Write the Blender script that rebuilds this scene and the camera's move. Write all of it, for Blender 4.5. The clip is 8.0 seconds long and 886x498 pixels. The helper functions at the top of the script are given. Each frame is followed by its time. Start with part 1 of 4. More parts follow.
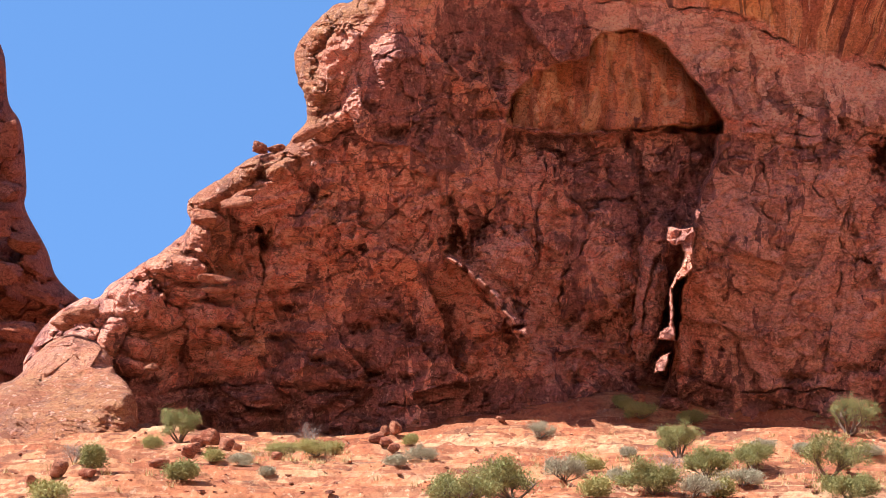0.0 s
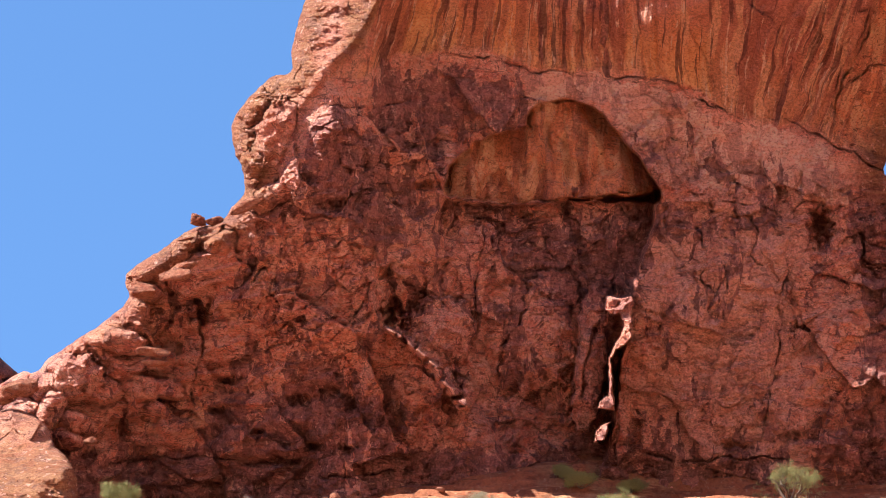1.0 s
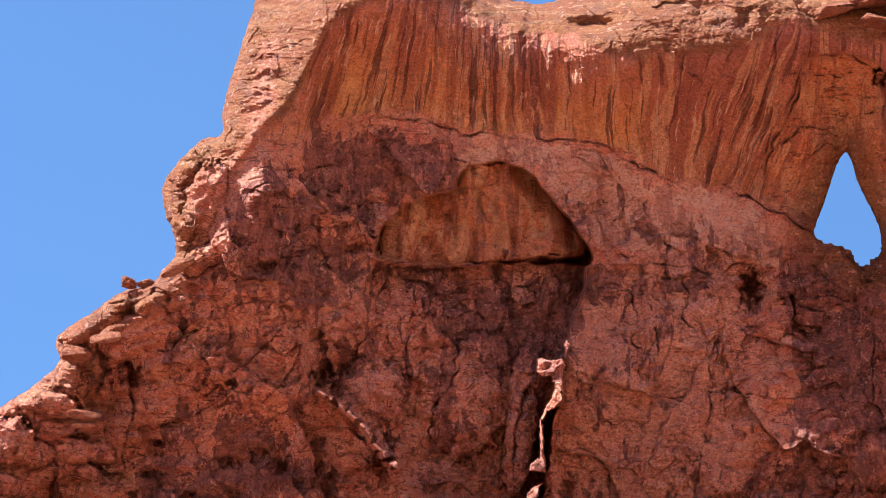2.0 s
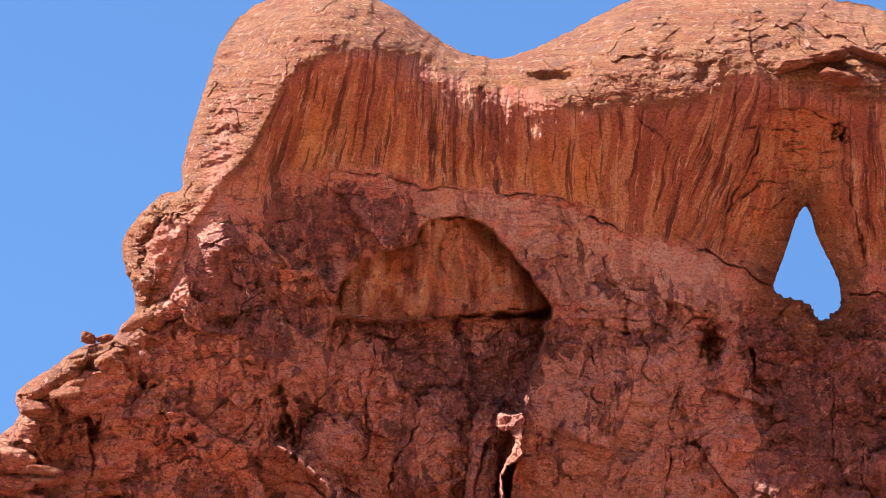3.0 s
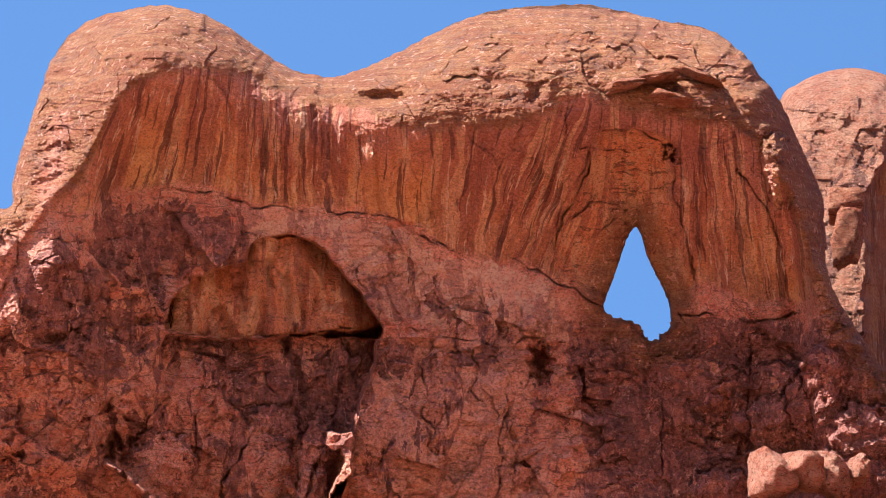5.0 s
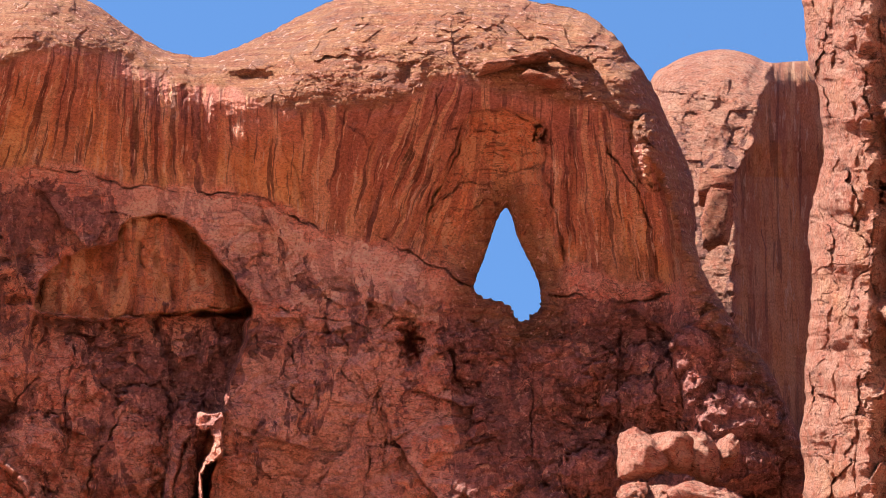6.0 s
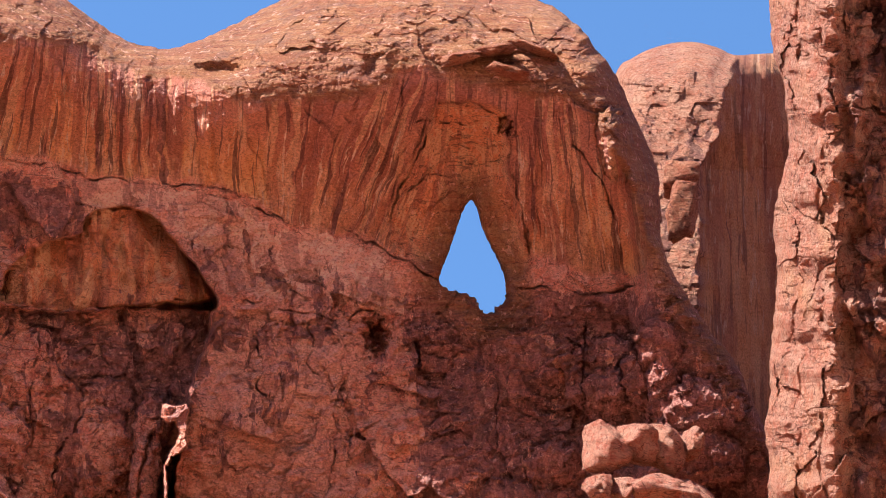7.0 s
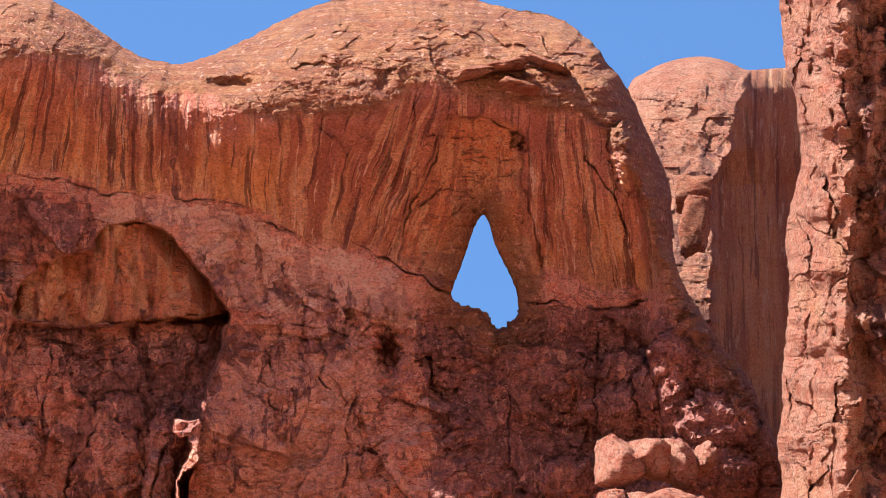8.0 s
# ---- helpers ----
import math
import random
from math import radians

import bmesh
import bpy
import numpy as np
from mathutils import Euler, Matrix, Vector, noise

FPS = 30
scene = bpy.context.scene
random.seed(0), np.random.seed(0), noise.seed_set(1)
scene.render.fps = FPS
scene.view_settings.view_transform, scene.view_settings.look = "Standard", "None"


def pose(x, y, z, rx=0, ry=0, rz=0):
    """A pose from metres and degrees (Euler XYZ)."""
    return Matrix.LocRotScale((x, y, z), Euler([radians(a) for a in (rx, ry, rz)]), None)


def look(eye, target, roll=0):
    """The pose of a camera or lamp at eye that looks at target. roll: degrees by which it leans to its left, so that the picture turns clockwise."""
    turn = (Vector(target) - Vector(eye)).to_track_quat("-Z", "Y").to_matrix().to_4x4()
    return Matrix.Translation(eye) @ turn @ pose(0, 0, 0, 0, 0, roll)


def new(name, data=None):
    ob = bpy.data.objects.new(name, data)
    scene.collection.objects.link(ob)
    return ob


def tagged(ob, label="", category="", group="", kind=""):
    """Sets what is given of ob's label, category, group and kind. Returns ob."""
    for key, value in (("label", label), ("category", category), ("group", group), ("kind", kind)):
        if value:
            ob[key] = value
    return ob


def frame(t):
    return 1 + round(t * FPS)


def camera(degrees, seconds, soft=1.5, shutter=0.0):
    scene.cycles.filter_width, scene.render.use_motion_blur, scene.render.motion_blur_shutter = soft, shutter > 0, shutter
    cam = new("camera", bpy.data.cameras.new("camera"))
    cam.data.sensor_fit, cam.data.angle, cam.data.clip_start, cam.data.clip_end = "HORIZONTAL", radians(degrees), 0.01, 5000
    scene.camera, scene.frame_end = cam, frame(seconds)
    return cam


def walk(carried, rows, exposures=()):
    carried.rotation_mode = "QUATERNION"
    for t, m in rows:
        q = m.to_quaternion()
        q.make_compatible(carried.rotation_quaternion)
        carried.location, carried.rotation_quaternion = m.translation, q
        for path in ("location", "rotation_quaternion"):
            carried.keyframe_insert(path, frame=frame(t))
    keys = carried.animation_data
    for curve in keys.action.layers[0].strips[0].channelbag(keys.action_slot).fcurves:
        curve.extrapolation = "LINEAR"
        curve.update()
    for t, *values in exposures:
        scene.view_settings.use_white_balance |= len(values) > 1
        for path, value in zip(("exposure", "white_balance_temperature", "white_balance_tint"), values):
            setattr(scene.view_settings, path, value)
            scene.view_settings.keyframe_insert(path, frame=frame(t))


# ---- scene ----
import functools

# ---------------------------------------------------------------- camera
LENS = 10.0
EYE = (0.0, 0.0, 1.6)
cam = camera(LENS, 8.0, soft=0.5)
# seconds, yaw to the right, pitch up, roll to the left (degrees): a long lens turning on the spot
ROWS = [
    (0.0, 0.0, 1.6, 0.0), (0.5, 0.325, 2.004, -0.218), (1.0, 0.699, 2.399, -0.478),
    (1.5, 1.105, 2.754, -0.613), (2.0, 1.488, 3.097, -0.578), (2.2, 1.618, 3.234, -0.567),
    (3.3, 2.05, 3.855, -0.664), (3.5, 2.128, 3.94, -0.632), (4.0, 2.473, 4.045, -0.625),
    (4.5, 3.064, 4.001, -0.485), (5.0, 3.872, 3.904, -0.442), (5.2, 4.212, 3.86, -0.388),
    (6.3, 5.581, 3.619, -0.425), (6.5, 5.664, 3.597, -0.395), (7.0, 5.734, 3.58, -0.41),
    (7.5, 5.692, 3.632, -0.428), (8.0, 5.597, 3.749, -0.431),
]


def aim(yaw, pitch, roll):
    y, p = radians(yaw), radians(pitch)
    way = Vector((math.sin(y) * math.cos(p), math.cos(y) * math.cos(p), math.sin(p)))
    return look(EYE, Vector(EYE) + way, roll)


walk(cam, [(t, aim(a, b, c)) for t, a, b, c in ROWS])

# ---------------------------------------------------------------- light
SUN = Vector((-0.58, 0.02, 0.81)).normalized()      # towards the sun
world = bpy.data.worlds.new("world")
scene.world = world
world.use_nodes = True
wn = world.node_tree
sky = wn.nodes.new("ShaderNodeTexSky")
sky.sky_type = "NISHITA"
sky.sun_disc = False
sky.sun_elevation = math.asin(SUN.z)
sky.sun_rotation = math.atan2(SUN.x, SUN.y)
sky.altitude = 1500
sky.dust_density = 0.6
sky.ozone_density = 3.5
# the clear desert sky stays deep blue down to the skyline
way = wn.nodes.new("ShaderNodeTexCoord")
lift = wn.nodes.new("ShaderNodeVectorMath")
lift.operation = "ADD"
lift.inputs[1].default_value = (0, 0, 0.42)
wn.links.new(way.outputs["Generated"], lift.inputs[0])
wn.links.new(lift.outputs[0], sky.inputs["Vector"])
deep = wn.nodes.new("ShaderNodeHueSaturation")
deep.inputs["Saturation"].default_value = 1.14
deep.inputs["Value"].default_value = 0.30
wn.links.new(sky.outputs[0], deep.inputs["Color"])
wn.links.new(deep.outputs[0], wn.nodes["Background"].inputs[0])
wn.nodes["Background"].inputs[1].default_value = 0.12
sun_data = bpy.data.lights.new("sun", "SUN")
sun_data.energy = 1.85
sun_data.angle = radians(0.53)
sun_data.color = (1.0, 0.95, 0.88)
sun = new("sun", sun_data)
sun.matrix_world = look((0, 0, 80), Vector((0, 0, 80)) - SUN)
scene.view_settings.exposure = 2.87

# ---------------------------------------------------------------- survey plane
# Places on the cliff are given as (u, w) bearings on one survey sheet, u to the right and w down,
# about 45 units to the metre at 200 m; put() turns them and a distance into metres.
UNIT = 784 / math.tan(radians(LENS / 2))
P0 = radians(1.6)


def put(u, w, y):
    a, b = (np.asarray(u, float) - 784) / UNIT, (441 - np.asarray(w, float)) / UNIT
    ahead = math.cos(P0) - b * math.sin(P0)
    up = math.sin(P0) + b * math.cos(P0)
    return a / ahead * y, np.asarray(y, float) + 0 * a, EYE[2] + up / ahead * y


def sheet(x, y, z):
    """The bearings of a place."""
    s = (z - EYE[2]) / y
    b = (s * math.cos(P0) - math.sin(P0)) / (math.cos(P0) + s * math.sin(P0))
    ahead = math.cos(P0) - b * math.sin(P0)
    return 784 + x / y * ahead * UNIT, 441 - b * UNIT


# ---------------------------------------------------------------- noise in arrays
def smooth(a, b, x):
    t = np.clip((x - a) / (b - a), 0, 1)
    return t * t * (3 - 2 * t)


@functools.lru_cache(None)
def table(seed):
    return np.random.default_rng(seed).random(65536).astype(np.float32)


@functools.lru_cache(None)
def slopes(seed):
    t = table(seed) * 2 * math.pi
    return np.cos(t), np.sin(t)


def rnd(i, j, seed):
    return table(seed)[((i & 255) << 8) | (j & 255)]


def perlin(x, y, seed=0):
    x, y = np.broadcast_arrays(np.asarray(x, np.float32), np.asarray(y, np.float32))
    i, j = np.floor(x).astype(np.int32), np.floor(y).astype(np.int32)
    fx, fy = x - i, y - j
    fx, fy = fx.astype(np.float32), fy.astype(np.float32)
    sx, sy = fx ** 3 * (fx * (fx * 6 - 15) + 10), fy ** 3 * (fy * (fy * 6 - 15) + 10)
    gx, gy = slopes(seed)

    def g(a, b):
        k = (((i + a) & 255) << 8) | ((j + b) & 255)
        return gx[k] * (fx - a) + gy[k] * (fy - b)
    top = g(0, 0) * (1 - sx) + g(1, 0) * sx
    low = g(0, 1) * (1 - sx) + g(1, 1) * sx
    return 1.5 * (top * (1 - sy) + low * sy)


def fbm(x, y, octaves, seed=0, gain=0.5):
    total, amp = 0, 1.0
    for o in range(octaves):
        total = total + amp * perlin(x * 2 ** o + 7.3 * o, y * 2 ** o - 3.1 * o, seed + o)
        amp *= gain
    return total


def ridged(x, y, octaves, seed=0):
    total, amp = 0, 1.0
    for o in range(octaves):
        total = total + amp * (1 - 2 * np.abs(perlin(x * 2 ** o, y * 2 ** o, seed + 31 * o)))
        amp *= 0.5
    return total


def facets(x, y, seed=0):
    """Broken rock: for each place the tilted face of its nearest block, and the gap to the next block."""
    i, j = np.floor(x).astype(np.int32), np.floor(y).astype(np.int32)
    best, second = np.full(x.shape, 9.0), np.full(x.shape, 9.0)
    face = np.zeros(x.shape)
    for a in (-1, 0, 1):
        for b in (-1, 0, 1):
            ci, cj = i + a, j + b
            px, py = ci + rnd(ci, cj, seed), cj + rnd(ci, cj, seed + 1)
            dx, dy = x - px, y - py
            d = dx * dx + dy * dy
            h = (rnd(ci, cj, seed + 2) - 0.5) + (rnd(ci, cj, seed + 3) - 0.5) * dx * 1.6 + (rnd(ci, cj, seed + 4) - 0.5) * dy * 1.6
            near = d < best
            second = np.where(near, best, np.minimum(second, d))
            face = np.where(near, h, face)
            best = np.where(near, d, best)
    return face, np.sqrt(second) - np.sqrt(best)


def spline(points, step=6.0, closed=False):
    """A smooth line through a few corners."""
    p = np.array(points, float)
    n = len(p)
    out = []
    for k in range(n if closed else n - 1):
        a, b, c, d = (p[(k + o) % n] if closed else p[min(max(k + o, 0), n - 1)] for o in (-1, 0, 1, 2))
        m = max(1, int(np.hypot(*(c - b)) / step))
        for t in np.arange(m) / m:
            out.append(0.5 * (2 * b + (c - a) * t + (2 * a - 5 * b + 4 * c - d) * t ** 2 + (3 * b - 3 * c + d - a) * t ** 3))
    if not closed:
        out.append(p[-1])
    return np.array(out)


def line_gap(u, w, line):
    """The distance to a line, and the place along it from 0 to 1."""
    best, along = np.full(u.shape, 1e9), np.zeros(u.shape)
    n = len(line) - 1
    lo, hi = line.min(0) - 220, line.max(0) + 220
    near = (u > lo[0]) & (u < hi[0]) & (w > lo[1]) & (w < hi[1])
    uu, ww, bb, aa = u[near], w[near], best[near], along[near]
    for k in range(n):
        a, d = line[k], line[k + 1] - line[k]
        t = np.clip(((uu - a[0]) * d[0] + (ww - a[1]) * d[1]) / max(d @ d, 1e-9), 0, 1)
        g = np.hypot(uu - a[0] - t * d[0], ww - a[1] - t * d[1])
        hit = g < bb
        bb = np.where(hit, g, bb)
        aa = np.where(hit, (k + t) / n, aa)
    best[near], along[near] = bb, aa
    return best, along


def inside(u, w, loop):
    odd = np.zeros(u.shape, bool)
    n = len(loop)
    for k in range(n):
        (ax, ay), (bx, by) = loop[k], loop[(k + 1) % n]
        if ay == by:
            continue
        odd ^= ((ay > w) != (by > w)) & (u < (bx - ax) * (w - ay) / (by - ay) + ax)
    return odd


def depth_in(u, w, loop):
    """Signed distance to a closed outline, positive within."""
    g, _ = line_gap(u, w, np.vstack([loop, loop[:1]]))
    return np.where(inside(u, w, loop), g, -g)


# ---------------------------------------------------------------- materials
def nodes_of(name, rough=0.9):
    m = bpy.data.materials.new(name)
    m.use_nodes = True
    nt = m.node_tree
    b = nt.nodes["Principled BSDF"]
    b.inputs["Roughness"].default_value = rough
    b.inputs["Specular IOR Level"].default_value = 0.2
    return m, nt, b


class Graph:
    """A few short words for shader nodes."""

    def __init__(self, tree):
        self.t = tree

    def node(self, kind, **values):
        n = self.t.nodes.new(kind)
        for k, v in values.items():
            n.inputs[k.replace("_", " ")].default_value = v
        return n

    def link(self, a, b):
        self.t.links.new(a, b)

    def coords(self, scale=(1, 1, 1)):
        g = self.t.nodes.new("ShaderNodeNewGeometry")
        m = self.t.nodes.new("ShaderNodeMapping")
        m.inputs["Scale"].default_value = scale
        self.link(g.outputs["Position"], m.inputs["Vector"])
        return m.outputs[0]

    def noise(self, scale, detail=6, rough=0.6, stretch=(1, 1, 1), warp=0.0):
        n = self.t.nodes.new("ShaderNodeTexNoise")
        n.inputs["Scale"].default_value = scale
        n.inputs["Detail"].default_value = detail
        n.inputs["Roughness"].default_value = rough
        n.inputs["Distortion"].default_value = warp
        self.link(self.coords(stretch), n.inputs["Vector"])
        return n.outputs["Fac"]

    def chips(self, scale, stretch):
        """Broken faces: a tone for each, and the distance to the nearest edge between them."""
        warp = self.t.nodes.new("ShaderNodeTexNoise")
        warp.inputs["Scale"].default_value = scale * 0.9
        warp.inputs["Detail"].default_value = 4
        at = self.coords(stretch)
        self.link(at, warp.inputs["Vector"])
        push = self.t.nodes.new("ShaderNodeVectorMath")
        push.operation = "MULTIPLY_ADD"
        push.inputs[1].default_value = (0.9 / scale,) * 3
        self.link(warp.outputs["Color"], push.inputs[0])
        self.link(at, push.inputs[2])
        out = []
        for feature, sock in (("F1", "Color"), ("DISTANCE_TO_EDGE", "Distance")):
            v = self.t.nodes.new("ShaderNodeTexVoronoi")
            v.feature = feature
            v.inputs["Scale"].default_value = scale
            self.link(push.outputs[0], v.inputs["Vector"])
            out.append(v.outputs[sock])
        tone = self.t.nodes.new("ShaderNodeSeparateColor")
        self.link(out[0], tone.inputs[0])
        return self.grey(tone.outputs[0], 0.35, 0.95), out[1]

    def ramp(self, fac, *stops):
        r = self.t.nodes.new("ShaderNodeValToRGB")
        el = r.color_ramp.elements
        while len(el) < len(stops):
            el.new(0.5)
        for e, (p, c) in zip(el, stops):
            e.position = p
            e.color = (*c, 1) if len(c) == 3 else c
        self.link(fac, r.inputs[0])
        return r.outputs[0]

    def grey(self, fac, a, b):
        if a > b:
            return self.ramp(fac, (b, (1, 1, 1)), (a, (0, 0, 0)))
        return self.ramp(fac, (a, (0, 0, 0)), (b, (1, 1, 1)))

    def mix(self, fac, a, b, how="MIX"):
        m = self.t.nodes.new("ShaderNodeMix")
        m.data_type = "RGBA"
        m.blend_type = how
        for sock, v in ((m.inputs[0], fac), (m.inputs[6], a), (m.inputs[7], b)):
            if isinstance(v, (int, float)):
                sock.default_value = v
            elif isinstance(v, tuple):
                sock.default_value = (*v, 1)
            else:
                self.link(v, sock)
        return m.outputs[2]

    def mul(self, a, b, how="MULTIPLY"):
        m = self.t.nodes.new("ShaderNodeMath")
        m.operation = how
        for sock, v in zip(m.inputs, (a, b)):
            if isinstance(v, (int, float)):
                sock.default_value = v
            else:
                self.link(v, sock)
        return m.outputs[0]

    def attr(self, name):
        a = self.t.nodes.new("ShaderNodeAttribute")
        a.attribute_name = name
        return a.outputs["Fac"]

    def bump(self, height, strength, distance, onto):
        b = self.t.nodes.new("ShaderNodeBump")
        b.inputs["Strength"].default_value = strength
        b.inputs["Distance"].default_value = distance
        self.link(height, b.inputs["Height"])
        self.link(b.outputs[0], onto)


def sandstone(name, base, pale, deep, zones=False, tone=1.0):
    """Red sandstone: broken tones, thin dark joints, chips and grit; with zones also run-off streaks,
    desert varnish, scoured pink rock and weathered tops dimmed for the sun on them."""
    m, nt, b = nodes_of(name)
    g = Graph(nt)
    big = g.grey(g.noise(0.26, 5, 0.5, (1, 1, 1.3), 0.8), 0.47, 0.53)
    mid = g.grey(g.noise(0.95, 5, 0.52, (1, 1, 1.3), 0.8), 0.485, 0.53)
    small = g.grey(g.noise(2.7, 5, 0.52, (1.2, 1, 1.2), 0.6), 0.48, 0.53)
    beds = g.grey(g.noise(1.0, 6, 0.55, (0.2, 0.2, 2.1), 0.5), 0.49, 0.53)
    col = g.mix(g.mul(big, 0.7), base, deep)
    col = g.mix(g.mul(mid, 0.5), col, pale)
    col = g.mix(g.mul(beds, 0.4), col, deep)
    col = g.mix(g.mul(small, 0.35), col, pale)
    calm = 0.7
    if zones:
        calm = g.ramp(g.mul(g.attr("lit_zone"), g.attr("pink"), "MAXIMUM"), (0.0, (0.85, 0.85, 0.85)), (1.0, (0.2, 0.2, 0.2)))
    chip, edge = g.chips(1.25, (1.0, 1.0, 0.75))
    chip2, edge2 = g.chips(3.4, (0.9, 1.0, 1.3))
    worn = g.grey(g.noise(0.55, 5, 0.5), 0.47, 0.53)
    col = g.mix(g.mul(g.mul(chip, worn), g.mul(calm, 0.6)), col, deep)
    col = g.mix(g.mul(g.mul(chip2, 0.5), calm), col, pale)
    broken = g.grey(g.noise(0.8, 5, 0.55), 0.52, 0.56)
    col = g.mix(g.mul(g.mul(g.grey(edge, 0.022, 0.0), broken), calm), col, (0.15, 0.05, 0.04))
    col = g.mix(g.mul(g.mul(g.grey(edge2, 0.03, 0.0), broken), g.mul(calm, 0.7)), col, (0.19, 0.065, 0.055))
    bare = 1.0
    if zones:
        bare = g.ramp(g.mul(g.attr("streak"), g.attr("pink"), "MAXIMUM"), (0.0, (0.9, 0.9, 0.9)), (1.0, (0.25, 0.25, 0.25)))
        # run-off streaks that follow the overhang's own fall lines
        at = nt.nodes.new("ShaderNodeCombineXYZ")
        g.link(g.attr("flow"), at.inputs[0])
        g.link(g.attr("drop"), at.inputs[1])

        def runs(across, along, shift=0.0, detail=4, rough=0.5):
            mp = nt.nodes.new("ShaderNodeMapping")
            mp.inputs["Scale"].default_value = (across, along, 1)
            mp.inputs["Location"].default_value = (shift, shift, shift)
            g.link(at.outputs[0], mp.inputs["Vector"])
            n = g.node("ShaderNodeTexNoise", Scale=1.0, Detail=detail, Roughness=rough, Distortion=0.25)
            g.link(mp.outputs[0], n.inputs["Vector"])
            return n.outputs["Fac"]
        fall = g.attr("fall")
        # base of the band: dark red at the brow, orange towards the foot
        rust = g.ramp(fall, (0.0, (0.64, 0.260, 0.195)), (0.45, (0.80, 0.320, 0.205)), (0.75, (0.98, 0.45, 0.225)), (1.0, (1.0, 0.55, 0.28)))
        rust = g.mix(g.mul(g.grey(runs(0.6, 0.10), 0.48, 0.54), 0.6), rust, (0.56, 0.195, 0.14))
        rust = g.mix(g.mul(g.grey(runs(1.7, 0.14, 3.1), 0.52, 0.56), 0.55), rust, (0.48, 0.155, 0.115))
        rust = g.mix(g.mul(g.grey(runs(2.3, 0.20, 7.7), 0.44, 0.40), 0.55), rust, (1.0, 0.57, 0.35))
        rust = g.mix(g.mul(g.grey(runs(4.2, 0.26, 5.2), 0.57, 0.60), 0.7), rust, (0.18, 0.065, 0.06))
        rust = g.mix(g.mul(g.grey(runs(7.0, 0.9, 9.4), 0.62, 0.65), g.mul(g.grey(fall, 0.12, 0.4), 0.75)), rust, (0.98, 0.66, 0.50))
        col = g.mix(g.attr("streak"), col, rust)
        # scoured pink panels with crisp stains
        stain = g.grey(g.noise(0.7, 6, 0.55, (1.7, 1, 0.5), 0.6), 0.53, 0.55)
        rose = g.mix(mid, (1.0, 0.60, 0.47), (0.95, 0.49, 0.37))
        rose = g.mix(g.mul(stain, 0.6), rose, (0.58, 0.23, 0.19))
        col = g.mix(g.attr("pink"), col, rose)
        warm = g.mix(g.grey(g.noise(1.0, 6, 0.52, (1.5, 1, 0.35), 0.6), 0.48, 0.52), (1.0, 0.54, 0.31), (0.93, 0.38, 0.20))
        warm = g.mix(g.mul(g.grey(runs(2.2, 0.30, 1.7), 0.53, 0.56), 0.6), warm, (0.50, 0.15, 0.10))
        col = g.mix(g.mul(g.attr("orange"), 0.9), col, warm)
        # varnish: dark, sharply bounded, running down the face; its reach grows with the mask
        reach = g.mul(g.noise(0.75, 6, 0.56, (1.5, 1, 0.55), 0.9), g.mul(g.mul(g.attr("varnish"), 0.34), -0.20, "ADD"), "ADD")
        dark = g.grey(reach, 0.49, 0.515)
        mottle = g.grey(g.noise(2.2, 5, 0.55, (1.5, 1, 0.6), 0.7), 0.46, 0.54)
        col = g.mix(g.mul(dark, 0.8), col, g.mix(mottle, (0.22, 0.088, 0.086), (0.47, 0.185, 0.160)))
        # weathered tops, kept darker in colour because full sun falls on them
        tops = g.mix(mid, (0.37, 0.154, 0.068), (0.33, 0.112, 0.050))
        tops = g.mix(g.mul(big, 0.5), tops, (0.28, 0.098, 0.058))
        thin = g.grey(g.noise(1.0, 6, 0.56, (0.35, 0.35, 5.0), 0.8), 0.49, 0.53)
        tops = g.mix(g.mul(thin, 0.5), tops, (0.46, 0.255, 0.132))
        tops = g.mix(g.mul(g.attr("beds"), 0.6), tops, (0.24, 0.085, 0.048))
        lich = g.grey(g.noise(1.1, 7, 0.6, warp=0.7), 0.55, 0.58)
        tops = g.mix(g.mul(lich, 0.6), tops, (0.235, 0.125, 0.092))
        col = g.mix(g.mul(g.attr("lit_zone"), 0.88), col, tops)
        # colour darkened along the carved cracks
        col = g.mix(g.mul(g.attr("joint"), 0.4), col, (0.12, 0.045, 0.04))
    flecks = g.grey(g.noise(3.2, 6, 0.6), 0.60, 0.63)
    col = g.mix(g.mul(g.mul(flecks, bare), 0.6), col, pale)
    pits = g.grey(g.noise(3.0, 6, 0.6, (1, 1, 1.5), 0.9), 0.39, 0.36)
    col = g.mix(g.mul(g.mul(pits, bare), 0.7), col, (0.15, 0.05, 0.045))
    seams = g.grey(g.noise(1.0, 7, 0.6, (1.2, 1.2, 4.5), 1.1), 0.40, 0.375)
    col = g.mix(g.mul(g.mul(seams, bare), 0.6), col, (0.16, 0.055, 0.05))
    grain = g.noise(9.0, 6, 0.7, (1, 1, 1.25))
    col = g.mix(1.0, col, g.ramp(grain, (0.36, (0.70 * tone, 0.67 * tone, 0.66 * tone)), (0.50, (1.04 * tone,) * 3), (0.62, (1.25 * tone, 1.29 * tone, 1.30 * tone))), "MULTIPLY")
    g.link(col, b.inputs["Base Color"])
    rough = g.noise(2.6, 10, 0.70)
    lay = g.noise(1.5, 9, 0.72, (0.3, 0.3, 2.4), 0.4)
    h = g.mix(0.45, rough, lay)
    h = g.mix(0.3, h, g.noise(9.0, 8, 0.78))
    g.bump(h, 1.0, 0.9, b.inputs["Normal"])
    return m


